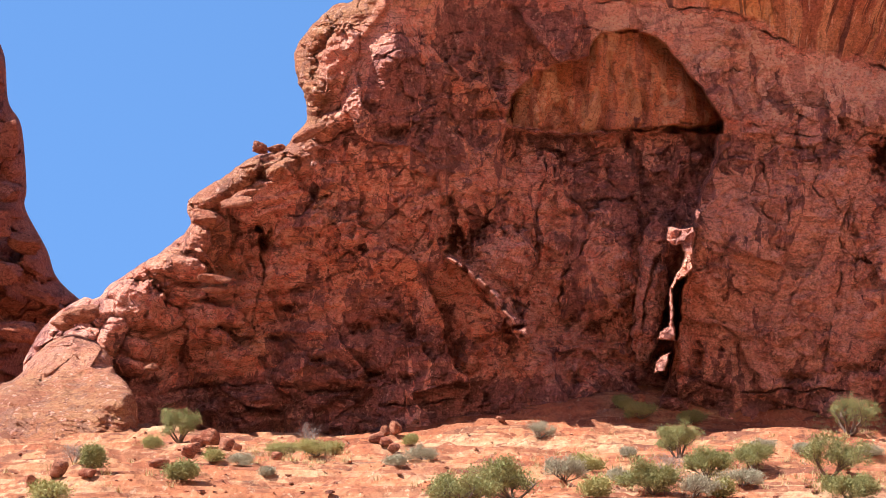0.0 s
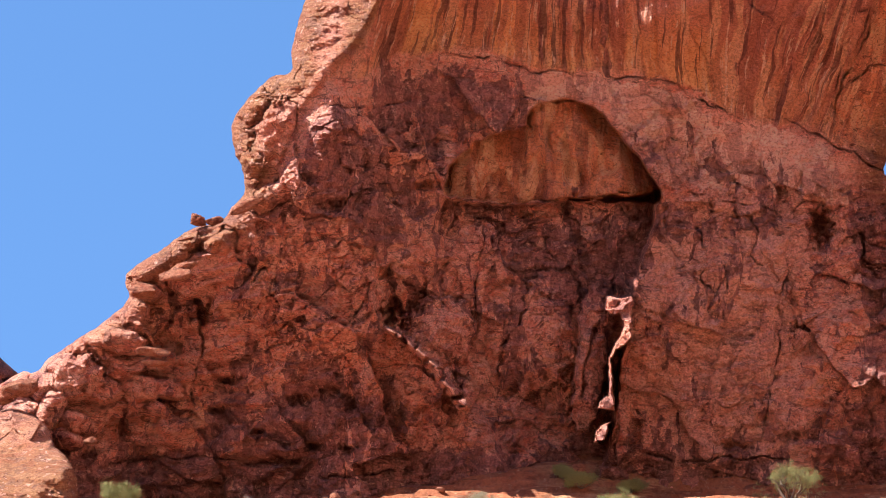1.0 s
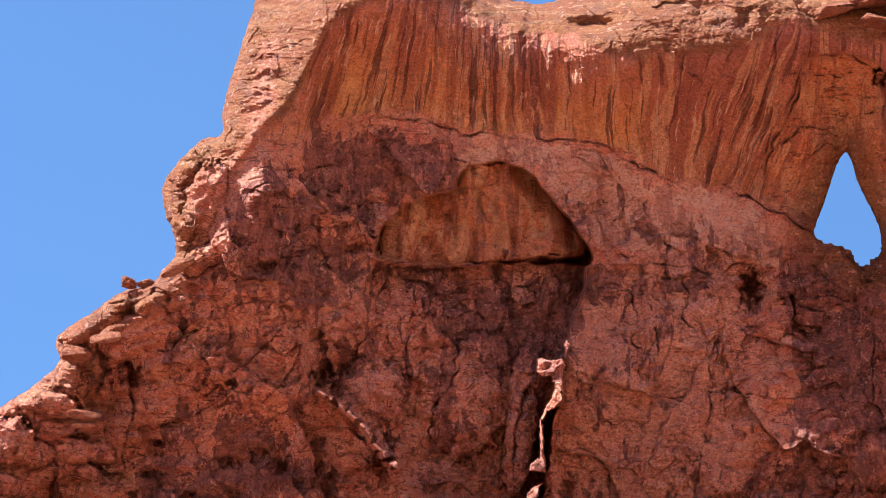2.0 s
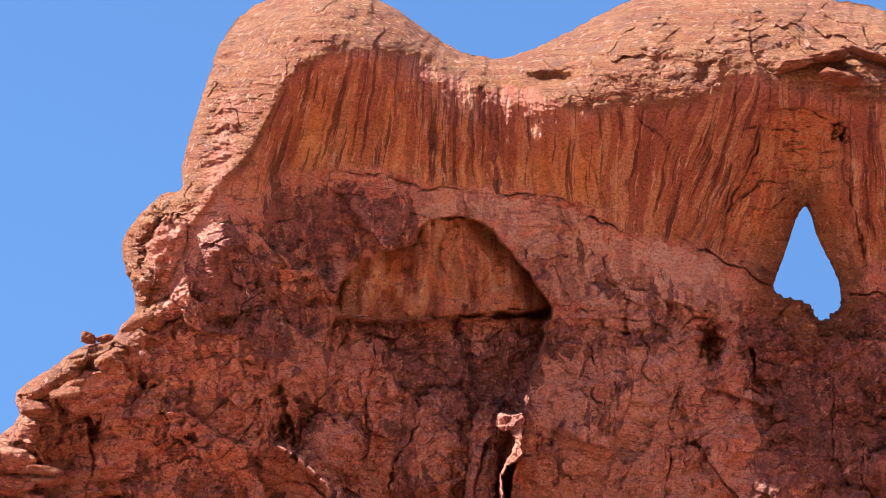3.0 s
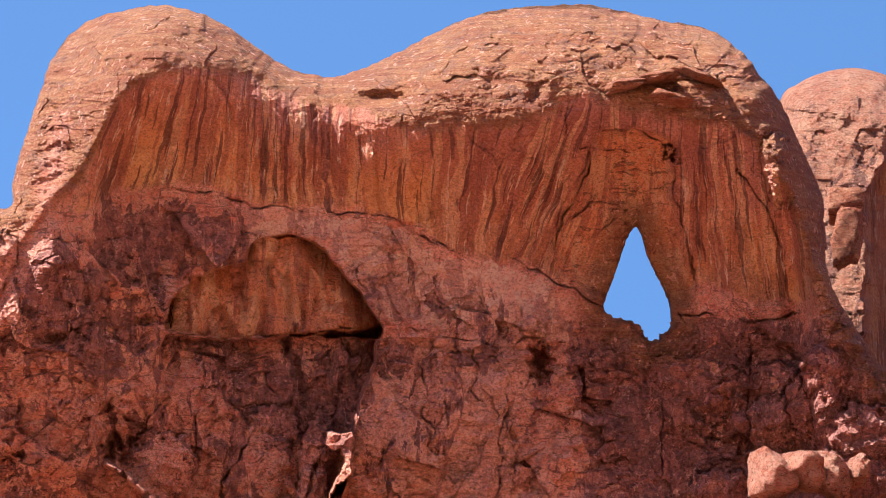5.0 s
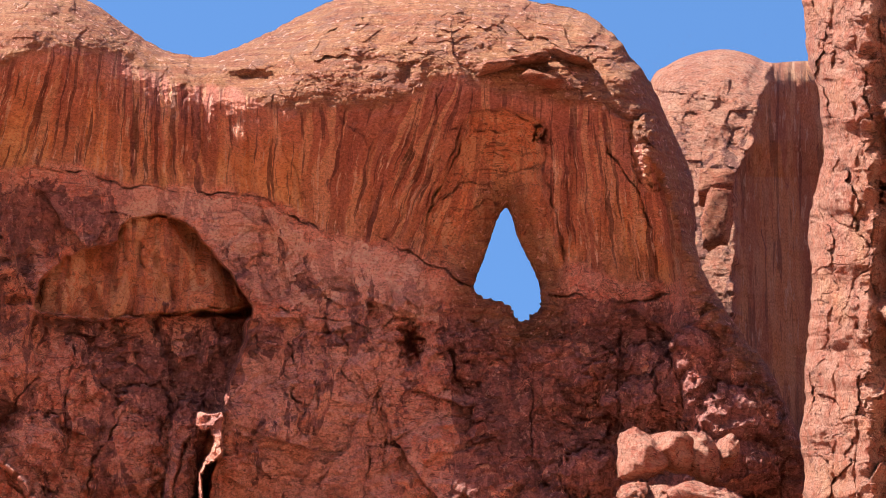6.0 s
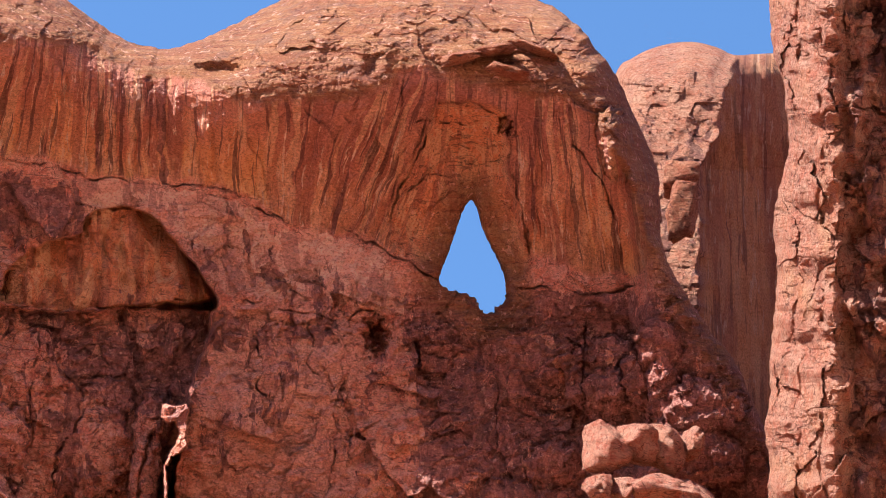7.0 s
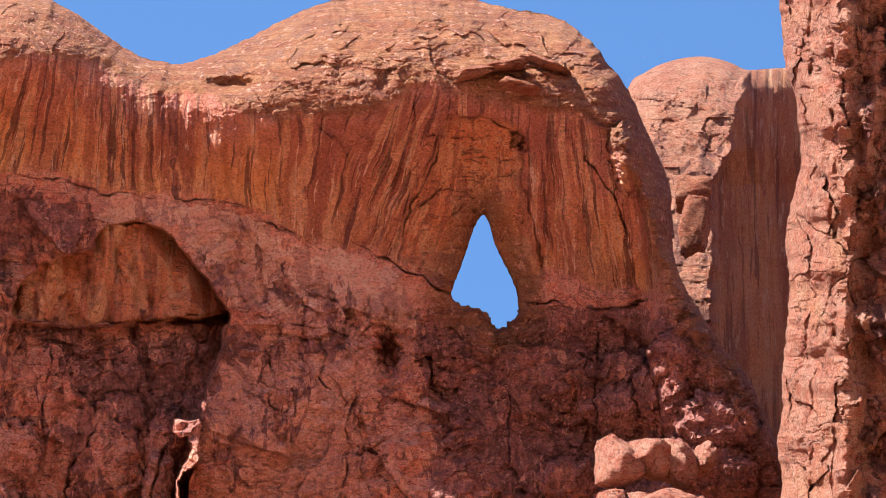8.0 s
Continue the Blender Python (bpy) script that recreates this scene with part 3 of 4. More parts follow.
def main_front(u, w, gap):
    x, z = (u - 784) / 45.0, (690 - w) / 45.0
    bu, bw = spline(BROW, 8).T
    fu, fw = spline(FOOT, 8).T
    brow = np.interp(u, bu, bw) + 14 * fbm(u / 90, w / 90, 2, 42)
    foot = np.maximum(np.interp(u, fu, fw) + 12 * fbm(u / 60, w / 60, 3, 41), brow + 12)
    span = foot - brow
    t = np.clip((w - brow) / span, 0, 1)
    hang = np.clip(span / 190, 0, 1)                   # how far the brow overhangs
    y = np.full(u.shape, 192.0)
    y += 3.9 * hang * smooth(0, 1, t) ** 0.85
    y -= 1.4 * hang * smooth(0, 320, w - foot)         # the wall below comes forward again
    y -= 0.4 * smooth(350, 760, w)
    # domes above the brow lean back
    up = np.clip((brow - w), 0, 400)
    y += 0.00011 * up ** 2 / (1 + up / 260)
    # the stepped shoulder at the low end swings away from the eye
    y += 2.0 * smooth(650, 150, u)
    y += 2.8 * smooth(230, 600, w) * smooth(860, 620, u) * smooth(200, 360, u)
    # scooped niche round the window, the cave and the recess under it
    d = depth_in(u, w, spline(NICHE, 12, True))
    niche = smooth(-2, 18, d + 8 * fbm(u / 30, w / 30, 3, 43))
    y += (0.7 + 0.6 * smooth(0, 60, d)) * niche + 0.25 * niche * perlin(z * 1.3 + 0.2 * x, x * 0.2, 45)
    d = depth_in(u + 4 * perlin(u / 22, w / 22, 8), w + 4 * perlin(u / 22, w / 22, 9), np.array(CAVE, float))
    cave = smooth(0, 3.5, d)
    y += cave * (1.3 + 0.5 * smooth(80, 240, w) + 2.8 * smooth(120, 290, (u - 1000) + 0.5 * (150 - w)) + 0.9 * fbm(x / 1.1, z / 2.5, 3, 44))
    d = depth_in(u + 6 * perlin(u / 30, w / 30, 18), w + 6 * perlin(u / 30, w / 30, 19), np.array(RECESS, float))
    recess = smooth(0, 8 + 50 * smooth(1100, 850, u) * smooth(245, 330, w), d)
    y += recess * (0.8 + 2.2 * smooth(900, 1250, u) + 0.8 * smooth(330, 240, w))
    # small hollows
    hu, hw = u + 14 * fbm(u / 16, w / 16, 3, 46), w + 14 * fbm(u / 16, w / 16, 3, 47)
    y += 2.6 * np.exp(-((hu - 804) / 17) ** 2 - ((hw - 432) / 22) ** 2)
    y += 2.0 * np.exp(-((hu - 470) / 14) ** 2 - ((hw - 425) / 20) ** 2)
    y += 1.6 * np.exp(-((hu - 1799) / 9) ** 2 - ((hw + 88) / 14) ** 2)
    y += 2.4 * np.exp(-((hu - 1563) / 15) ** 2 - ((hw - 283) / 32) ** 2)
    for pu, pw, ra, rb in ((640, 580, 22, 9), (692, 566, 20, 11), (728, 592, 11, 15), (608, 690, 30, 9), (662, 662, 13, 8), (722, 668, 12, 8), (560, 640, 12, 8), (492, 600, 14, 9),
                           (512, 545, 18, 6), (700, 240, 22, 12), (640, 440, 12, 8), (812, 620, 10, 14), (870, 205, 26, 8), (1400, 668, 26, 7), (1520, 655, 40, 9), (1232, 640, 10, 22)):
        y += 0.9 * np.exp(-np.abs((u - pu + 8 * perlin(u / 9, w / 9, 14)) / ra) ** 3 - np.abs((w - pw + 6 * perlin(u / 9, w / 9, 15)) / rb) ** 3)
    # saddle scoops on the back
    y += 1.3 * np.exp(-((u - 1285) / 45) ** 2 - ((w + 190) / 13) ** 2)
    # broken faces, beds and relief
    low = smooth(40, 170, w - foot + 40)
    stepy = smooth(760, 420, u) * smooth(150, 330, w)
    wx, wz = 0.4 * fbm(x / 2, z / 2, 3, 60), 0.4 * fbm(x / 2, z / 2, 3, 61)
    f1, e1 = facets((x + 0.35 * z + wx) / 2.4, (z + wz) / 3.4, 50)
    f2, e2 = facets((x + 0.4 * z + wx) / 0.95, (z - 0.3 * x + wz) / 0.8, 55)
    f3, e3 = facets((x - 0.3 * z + 0.6 * wx) / 0.36, (z + 0.6 * wz) / 0.28, 58)
    rough = 0.22 + 0.78 * low
    rough = rough * (1 - 0.75 * niche) * (1 - 0.45 * cave)
    patchy = smooth(-0.35, 0.45, fbm(x / 2.6, z / 2.6, 3, 66))
    flat = smooth(1235, 1290, u) * smooth(1600, 1500, u) * smooth(230, 300, w)
    rough = rough * (1 - 0.25 * flat)
    y += rough * (1.05 * f1 + 0.55 * f2 * (0.35 + 0.65 * patchy) + 0.28 * f3 * (0.3 + 0.7 * patchy) + 0.12 * np.exp(-(e2 / 0.05) ** 2) * patchy)
    y += 0.14 * (0.3 + rough) * smooth(0.25, 0.75, ridged((x + 0.55 * z) / 2.2, (z - 0.55 * x) / 5.0, 3, 68)) * perlin(x / 2, z / 2, 69)
    y += 0.6 * fbm(x / 4.5, z / 4.5, 4, 70) * (0.5 + 0.5 * rough)
    y += (0.03 + 0.07 * rough) * ridged((x + 0.5 * z) / 1.6, (z - 0.4 * x) / 0.9, 4, 73)
    y += 0.12 * fbm(x / 0.5, z / 0.35, 4, 75, 0.65) * (0.3 + 0.7 * rough)
    bed = z + 0.35 * fbm(x / 3, z / 3, 3, 80) - 0.12 * x * smooth(700, 300, u)
    y += stepy * 0.6 * (perlin(bed * 1.3, x * 0.25, 81) + 0.6 * perlin(bed * 3.1, x * 0.4, 82))
    y += smooth(560, 700, w) * 0.30 * perlin(bed * 1.6, x * 0.2, 83)
    # thin cross-beds on the weathered tops
    top = smooth(6, 50, up)
    tilt = z + 0.34 * (x - 18) * smooth(1500, 1800, u) - 0.22 * (x - 14) * smooth(1500, 1300, u) * smooth(1000, 1200, u) + 0.5 * fbm(x / 3, z / 3, 3, 90)
    saw = (tilt * 1.7 + 0.5 * fbm(x / 1.5, z / 1.5, 3, 89)) % 1.0
    slabs = np.exp(-((u - 1770) / 130) ** 2 - ((w + 225) / 60) ** 2)
    y += top * ((0.09 + 0.26 * slabs) * saw * smooth(1.0, 0.9, saw) + 0.05 * ridged(tilt * 2.4, x * 0.5, 3, 91)) * (0.35 + 0.65 * smooth(0.3, -0.3, fbm(x / 3.3, z / 2.0, 3, 92)))
    beds = np.exp(-((saw - 0.93) / 0.06) ** 2) * (0.4 + 0.6 * smooth(0.2, -0.3, fbm(x / 3.3, z / 2.0, 3, 92)))
    y += top * 0.30 * fbm(x / 1.6, z / 1.0, 4, 93) + top * 0.07 * f2 * patchy
    # flutes in the streaked band
    band = smooth(0, 0.10, t + 0.05 * fbm(x, z, 3, 94)) * smooth(1.02, 0.93, t) * np.clip(hang * 1.6, 0, 1)
    y += band * smooth(0.08, 0.35, t) * 0.22 * fbm((x - (0.30 * smooth(1150, 850, u) + 0.36 * smooth(1330, 1560, u) * smooth(1720, 1640, u)) * (z - 15)) / 0.55, z / 5, 4, 95)
    # rounded blocks weathered out of the wall
    n1, n2, n3 = fbm(u / 18, w / 18, 3, 97), fbm(u / 18, w / 18, 3, 98), fbm(x / 0.7, z / 0.6, 3, 99)
    for bu_, bw_, ru, rw, turn, out in BLOCKS:
        ta, big = radians(turn), 1.5 * max(ru, rw)
        box = np.nonzero((np.abs(u - bu_) < big) & (np.abs(w - bw_) < big))
        du = u[box] - bu_ + 0.16 * ru * n1[box]
        dw = w[box] - bw_ + 0.20 * rw * n2[box]
        au, aw = (du * math.cos(ta) + dw * math.sin(ta)) / ru, (dw * math.cos(ta) - du * math.sin(ta)) / rw
        r = (np.abs(au) ** 2.8 + np.abs(aw) ** 2.8) ** (1 / 2.8)
        base_y = np.median(y[box])
        ball = base_y + 0.35 - out * np.sqrt(np.clip(1 - (r / 1.08) ** 2.4, 0, 1)) + 0.22 * f2[box] + 0.10 * f3[box] + 0.18 * n3[box] + 0.25 * aw
        seat = y[box] + 0.18 * np.exp(-((r - 1.06) / 0.07) ** 2)
        y[box] = np.where(r < 1.06, np.minimum(ball, seat), seat)
    # the wall under the brow stays behind the shade line
    held = smooth(1236, 1250, u) * smooth(225, 245, w) * smooth(1930, 1890, u)
    hold = 192.5 + 1.2 * smooth(340, 420, w) + 1.0 * np.exp(-((u - 1610) / 70) ** 2 - ((w - 490) / 60) ** 2) + 0.35 * f1 + 0.25 * f2 + 0.12 * f3
    y = np.where(held > 0, np.maximum(y, hold - 3 * (1 - held)), y)
    # a broken fin and a thin ledge that stand out far enough to catch the sun, both leaning back and to the light
    for piece in FINS:
        k = smooth(0, 2.2, depth_in(u + 2.5 * f3 + 1.5 * n1, w + 2.5 * f2, np.array(piece, float)))
        y = y * (1 - k) + np.minimum(y, FIN - (u - 1200) / 45 * 0.6 - (w - 600) / 45 * 0.35 + 0.35 * f2 + 0.3 * f3) * k
    g, r = line_gap(u + 3 * f2 + 2.5 * f3, w + 2 * f3, spline([(786, 452), (830, 482), (875, 525), (905, 565), (930, 598)], 8))
    k = smooth(-0.35, -0.1, fbm(u / 13, w / 13, 3, 14) + 0.12) * smooth(7.5 + 8 * smooth(0.35, 0.9, r) * (0.6 + 0.9 * perlin(u / 12, w / 12, 13)), 0, g) * smooth(0, 0.08, r) * smooth(1, 0.95, r)
    y = y * (1 - k) + np.minimum(y, LEDGE - (w - 590) / 45 * 0.8 - (u - 880) / 45 * 0.5 + 0.5 * f2 + 0.4 * f3) * k
    cut, ink = groove(u, w, CRACKS)
    y += 0.75 * cut
    y += 0.8 * smooth(600, 690, w) * smooth(780, 640, u) * smooth(260, 340, u)
    e1k = np.exp(-(e1 / 0.02) ** 2) * rough * patchy
    nz = fbm(x / 3.2, z / 2.2, 4, 100)
    right = smooth(1590, 1660, u + 20 * nz) * smooth(196, 212, w + 8 * nz)
    d = depth_in(u + 9 * fbm(u / 24, w / 24, 3, 120), w + 9 * fbm(u / 24, w / 24, 3, 121), np.array(PINK, float))
    pink = smooth(-3, 4, d) * (1 - cave) + 0.42 * smooth(1225, 1290, u) * smooth(1560, 1480, u) * smooth(215, 260, w)
    lean = 0.30 * smooth(1150, 850, u) + 0.36 * smooth(1330, 1560, u) * smooth(1720, 1640, u) - 0.12 * smooth(1820, 1950, u)
    flow = x - lean * (z - 15) + 0.10 * fbm(x / 1.5, z / 1.5, 3, 122)
    varnish = np.clip(0.40 * low * (1 - 0.5 * flat) + 0.75 * right + 0.9 * np.exp(-((flow - 8.9) / 0.22) ** 2) * band + 0.6 * np.exp(-((flow - 6.3) / 0.16) ** 2) * band + 0.8 * np.exp(-((u - 900) / 170) ** 2 - ((w - 40) / 60) ** 2)
                      + 0.8 * np.exp(-((u - 730) / 110) ** 2 - ((w - 190) / 90) ** 2)
                      + 0.9 * np.exp(-((u - 660) / 130) ** 2 - ((w - 620) / 80) ** 2) + 0.6 * np.exp(-((u - 1130) / 150) ** 2 - ((w - 330) / 90) ** 2) + 0.5 * np.exp(-((u - 1340) / 120) ** 2 - ((w - 270) / 30) ** 2)
                      + 0.5 * smooth(640, 690, w) + 0.25 * nz * low, 0, 1) * (1 - 0.9 * cave) * (1 - 0.7 * niche)
    # orange of niche and cave, lightened for the sunlight bounced into them
    orange = niche * 0.9 + 1.0 * cave + 0.5 * smooth(0.1, 0.7, nz) * smooth(760, 560, u) + 0.4 * np.exp(-((u - 820) / 90) ** 2 - ((w - 260) / 60) ** 2)
    # dimmer colour for sunlit rock, reaching just below the brow's shade line
    lit_zone = smooth(-36, -10, brow - w + 10 * fbm(x, z, 2, 123)) * np.clip(hang * 3, 0, 1) + 0.9 * smooth(70, 20, gap) * smooth(300, 0, w - 300)
    streak = band * (1 - niche * 0.95) + 0.3 * cave
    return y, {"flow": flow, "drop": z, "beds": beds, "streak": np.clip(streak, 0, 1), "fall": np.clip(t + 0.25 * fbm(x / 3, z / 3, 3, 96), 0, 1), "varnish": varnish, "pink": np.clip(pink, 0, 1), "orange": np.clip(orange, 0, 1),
               "lit_zone": np.clip(lit_zone, 0, 1), "joint": np.clip(np.maximum(ink, 0.35 * e1k), 0, 1)}


def main_edge(u, w):
    reach = 26 + 150 * smooth(640, 760, u) * smooth(60, -60, w) * smooth(2000, 1850, u) + 60 * smooth(1900, 2050, u) * smooth(150, 60, w)
    deep = 1.6 + 5.5 * smooth(640, 760, u) * smooth(60, -60, w) * smooth(2000, 1850, u) + 3.0 * smooth(1900, 2050, u) * smooth(150, 60, w)
    hole = np.exp(-((u - 1735) / 90) ** 2 - ((w - 150) / 130) ** 2)
    return reach * (1 - 0.6 * hole) + 4, deep * (1 - 0.7 * hole)


outline = spline(SKYLINE + BACK_LINE + HEAD_LINE, 7)
outline = outline + np.stack([2.5 * perlin(outline[:, 0] / 16, outline[:, 1] / 16, 1), 3.0 * perlin(outline[:, 0] / 16, outline[:, 1] / 16, 2)], -1)
outline = np.vstack([outline, [(40, 860)]])
window = spline(WINDOW, 3, True)
jag = 1.5 + 4.0 * smooth(185, 205, window[:, 1])
window = window + np.stack([jag * perlin(window[:, 0] / 7, window[:, 1] / 7, 4), jag * perlin(window[:, 0] / 7, window[:, 1] / 7, 5)], -1)
me = rock_body("cliff", outline, [window], main_front, 203.0, 1.8, main_edge)
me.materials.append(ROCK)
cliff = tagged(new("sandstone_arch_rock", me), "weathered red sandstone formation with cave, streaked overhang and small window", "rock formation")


# ---------------------------------------------------------------- neighbours
def dome_front(u, w, gap):
    x, z = (u - 784) / 45.0, (690 - w) / 45.0
    y = np.full(u.shape, 216.0)
    edge = np.interp(w, [-240, -186, -136, -80, -14, 57, 188, 800], [2215, 2209, 2190, 2183, 2147, 2150, 2146, 2140])
    side = smooth(-8, 10, u - edge + 8 * fbm(u / 30, w / 30, 3, 200))
    y -= 9.0 * smooth(-260, 260, w) * (1 - 0.75 * side)
    y += side * (1.0 + 0.06 * np.clip(u - edge, 0, 200))
    y += 0.5 * fbm(x / 3, z / 3, 5, 210) + 0.07 * ridged(x * 0.3, z * 1.2 + 0.2 * x, 3, 211) * (1 - side)
    y += side * (0.3 * fbm((x + 0.25 * z) / 0.9, z / 7, 3, 212) + 0.3 * fbm(x / 1.2, z / 1.6, 4, 215))
    f, e = facets(x / 1.5, z / 1.1, 213)
    f3, e3 = facets((x + 0.4 * z) / 0.6, (z - 0.3 * x) / 0.4, 214)
    y += (0.20 * f + 0.10 * f3) * (1 - side)
    o = np.zeros(u.shape)
    return y, {"flow": x, "drop": z, "streak": side, "fall": 0.7 + o, "varnish": 0.45 * (1 - side) * smooth(-170, -60, w), "pink": o, "orange": 0.3 + o, "lit_zone": 0.2 * (1 - side), "joint": o, "beds": o}


loop = spline([(1940, 100), (1960, -60), (1995, -186), (2025, -213), (2056, -229), (2097, -240), (2138, -242), (2179, -232), (2209, -219), (2250, -221), (2291, -221), (2360, -205), (2480, -150), (2560, 100)], 8)
loop = np.vstack([loop, [(2560, 760), (1940, 760)]])
me = rock_body("dome", loop, [], dome_front, 246.0, 3.0, lambda u, w: (90 + 0 * u, 7.0 * smooth(150, -100, w)))
me.materials.append(ROCK_LIT)
dome = tagged(new("rock_dome", me), "rounded red sandstone dome behind the arch", "rock formation")


def pillar_front(u, w, gap):
    x, z = (u - 784) / 45.0, (690 - w) / 45.0
    y = np.full(u.shape, 182.0)
    rib = u - 2285 + 10 * fbm(u / 90, w / 90, 3, 300)
    y -= 4.6 * smooth(-20, 120, rib)
    y += 0.35 * smooth(-0.1, 0.3, fbm(u / 30, w / 60, 2, 332)) * np.exp(-((rib - 38 - 8 * perlin(w / 60, 0 * w, 330)) / 5) ** 2) + 0.3 * smooth(-0.1, 0.3, fbm(u / 30, w / 60, 2, 333)) * np.exp(-((rib - 80 - 12 * perlin(w / 80, 0 * w, 331)) / 4) ** 2)                      # turns from the lit flank to the broken front
    y += 1.2 * smooth(105, 135, rib) * smooth(-10, 20, 25 * fbm(u / 60, w / 110, 3, 301) + 12)
    f1, e1 = facets(x / 1.3 + 0.3 * fbm(x, z, 3, 302), z / 2.0 + 0.3 * fbm(x, z, 3, 303), 304)
    f2, e2 = facets(x / 0.5 + 0.2 * fbm(x * 2, z * 2, 3, 305), z / 0.42, 306)
    y += 0.75 * f1 * (0.45 + 0.55 * smooth(70, 120, rib)) + 0.3 * f2 * (0.25 + 0.75 * smooth(70, 120, rib)) + 0.12 * np.exp(-(e1 / 0.03) ** 2)
    y += 0.5 * fbm(x / 2.5, z / 2.5, 5, 310) + 0.035 * fbm(x / 0.4, z / 0.3, 3, 311)
    y += 0.3 * perlin(z * 1.2 + 0.3 * fbm(x, z, 2, 312), x * 0.2, 313)
    o = np.zeros(u.shape)
    nz = fbm(x / 2.0, z / 2.4, 4, 320)
    # varnish mask also carries the shadow of the broken right part
    return y, {"flow": x, "drop": z, "streak": o, "fall": o, "varnish": np.clip(0.55 * smooth(110, 150, rib) + 0.2 * nz, 0, 1), "pink": o, "orange": np.clip(0.7 * nz, 0, 1), "lit_zone": 0.2 * (1 - smooth(90, 140, rib)), "joint": np.exp(-(e1 / 0.04) ** 2), "beds": o}


loop = spline([(2262, -420), (2271, -319), (2276, -258), (2281, -217), (2296, -176), (2301, -136), (2306, -55), (2290, 16), (2277, 82), (2284, 158), (2278, 249), (2269, 340), (2270, 391), (2259, 451), (2268, 512), (2265, 575), (2270, 760)], 7)
loop = loop + np.stack([3.0 * perlin(loop[:, 0] / 14, loop[:, 1] / 14, 7), 0 * loop[:, 0]], -1)
loop = np.vstack([loop, [(2640, 790), (2640, -420)]])
me = rock_body("pillar", loop, [], pillar_front, 189.0, 2.0, lambda u, w: (46 + 0 * u, 2.6 * smooth(2420, 2330, u)))
me.materials.append(ROCK_LIT)
tagged(new("rock_pillar", me), "sunlit rugged red sandstone pillar with broken front", "rock formation")


def bounce_wall():
    """Unseen wall from the pillar past the eye, added to bounce sunlight."""
    ys, zs = np.arange(-60, 188, 1.5), np.arange(-2, 92, 1.5)
    y, z = np.meshgrid(ys, zs)
    x = 42 + 0.36 * np.clip(z, 0, 90) + 1.6 * fbm(y / 12, z / 12, 5, 600) + 10 * smooth(78, 91, z)
    front = np.stack([x, y, z], -1).reshape(-1, 3)
    back = np.stack([x + 24, y, z], -1).reshape(-1, 3)
    f = quads(*y.shape)
    k = np.arange(y.size).reshape(y.shape)
    ring = np.concatenate([k[0, :-1], k[:-1, -1], k[-1, :0:-1], k[:0:-1, 0]])
    nxt = np.roll(ring, -1)
    rim = np.stack([ring, ring + y.size, nxt + y.size, nxt], -1)
    me = mesh_of("bounce_wall", np.concatenate([front, back]), np.concatenate([f, f[:, ::-1] + y.size, rim]), shade=False)
    me.materials.append(ROCK_BOUNCE)
    tagged(new("unseen_rock_wall", me), "unseen pale wall added to bounce sunlight onto the cliff", "rock formation")


bounce_wall()


def tower_front(u, w, gap):
    x, z = (u - 784) / 45.0, (690 - w) / 45.0
    y = np.full(u.shape, 219.0) - 3.5 * smooth(150, 620, w) + 0.03 * np.clip(u + 200, 0, 440) - 6
    f1, e1 = facets(x / 1.8, z / 1.5 + 0.2 * fbm(x, z, 3, 402), 404)
    f2, e2 = facets((x + 0.3 * z) / 0.8, z / 0.6, 406)
    y += 1.4 * f1 + 0.6 * f2 + 0.6 * fbm(x / 2.5, z / 2.5, 5, 410) + 0.5 * np.exp(-(e1 / 0.04) ** 2)
    y += 0.9 * perlin(z * 0.9 + 0.2 * fbm(x / 2, z / 2, 2, 414), x * 0.1, 413)
    o = np.zeros(u.shape)
    return y, {"flow": x, "drop": z, "streak": o, "fall": o, "varnish": 0.35 + o, "pink": o, "orange": o, "lit_zone": o, "joint": np.exp(-(e1 / 0.04) ** 2), "beds": o}


loop = spline([(-10, 60), (8, 100), (15, 180), (38, 225), (47, 330), (45, 370), (82, 440), (100, 490), (138, 528), (180, 560), (220, 640)], 7)
loop = np.vstack([loop, [(240, 800), (-420, 800), (-420, 20)]])
me = rock_body("tower", loop, [], tower_front, 230.0, 3.2, lambda u, w: (40 + 0 * u, 3.0 + 0 * u))
me.materials.append(ROCK_SHADED)
tower = tagged(new("rock_tower", me), "shaded red sandstone tower in shade beyond the slope", "rock formation")


# ---------------------------------------------------------------- loose and attached stones
def part(name, me, material, parent, label=""):
    ob = new(name, me)
    if material:
        me.materials.append(material)
    ob.parent = parent
    if label:
        ob["label"] = label
    return ob


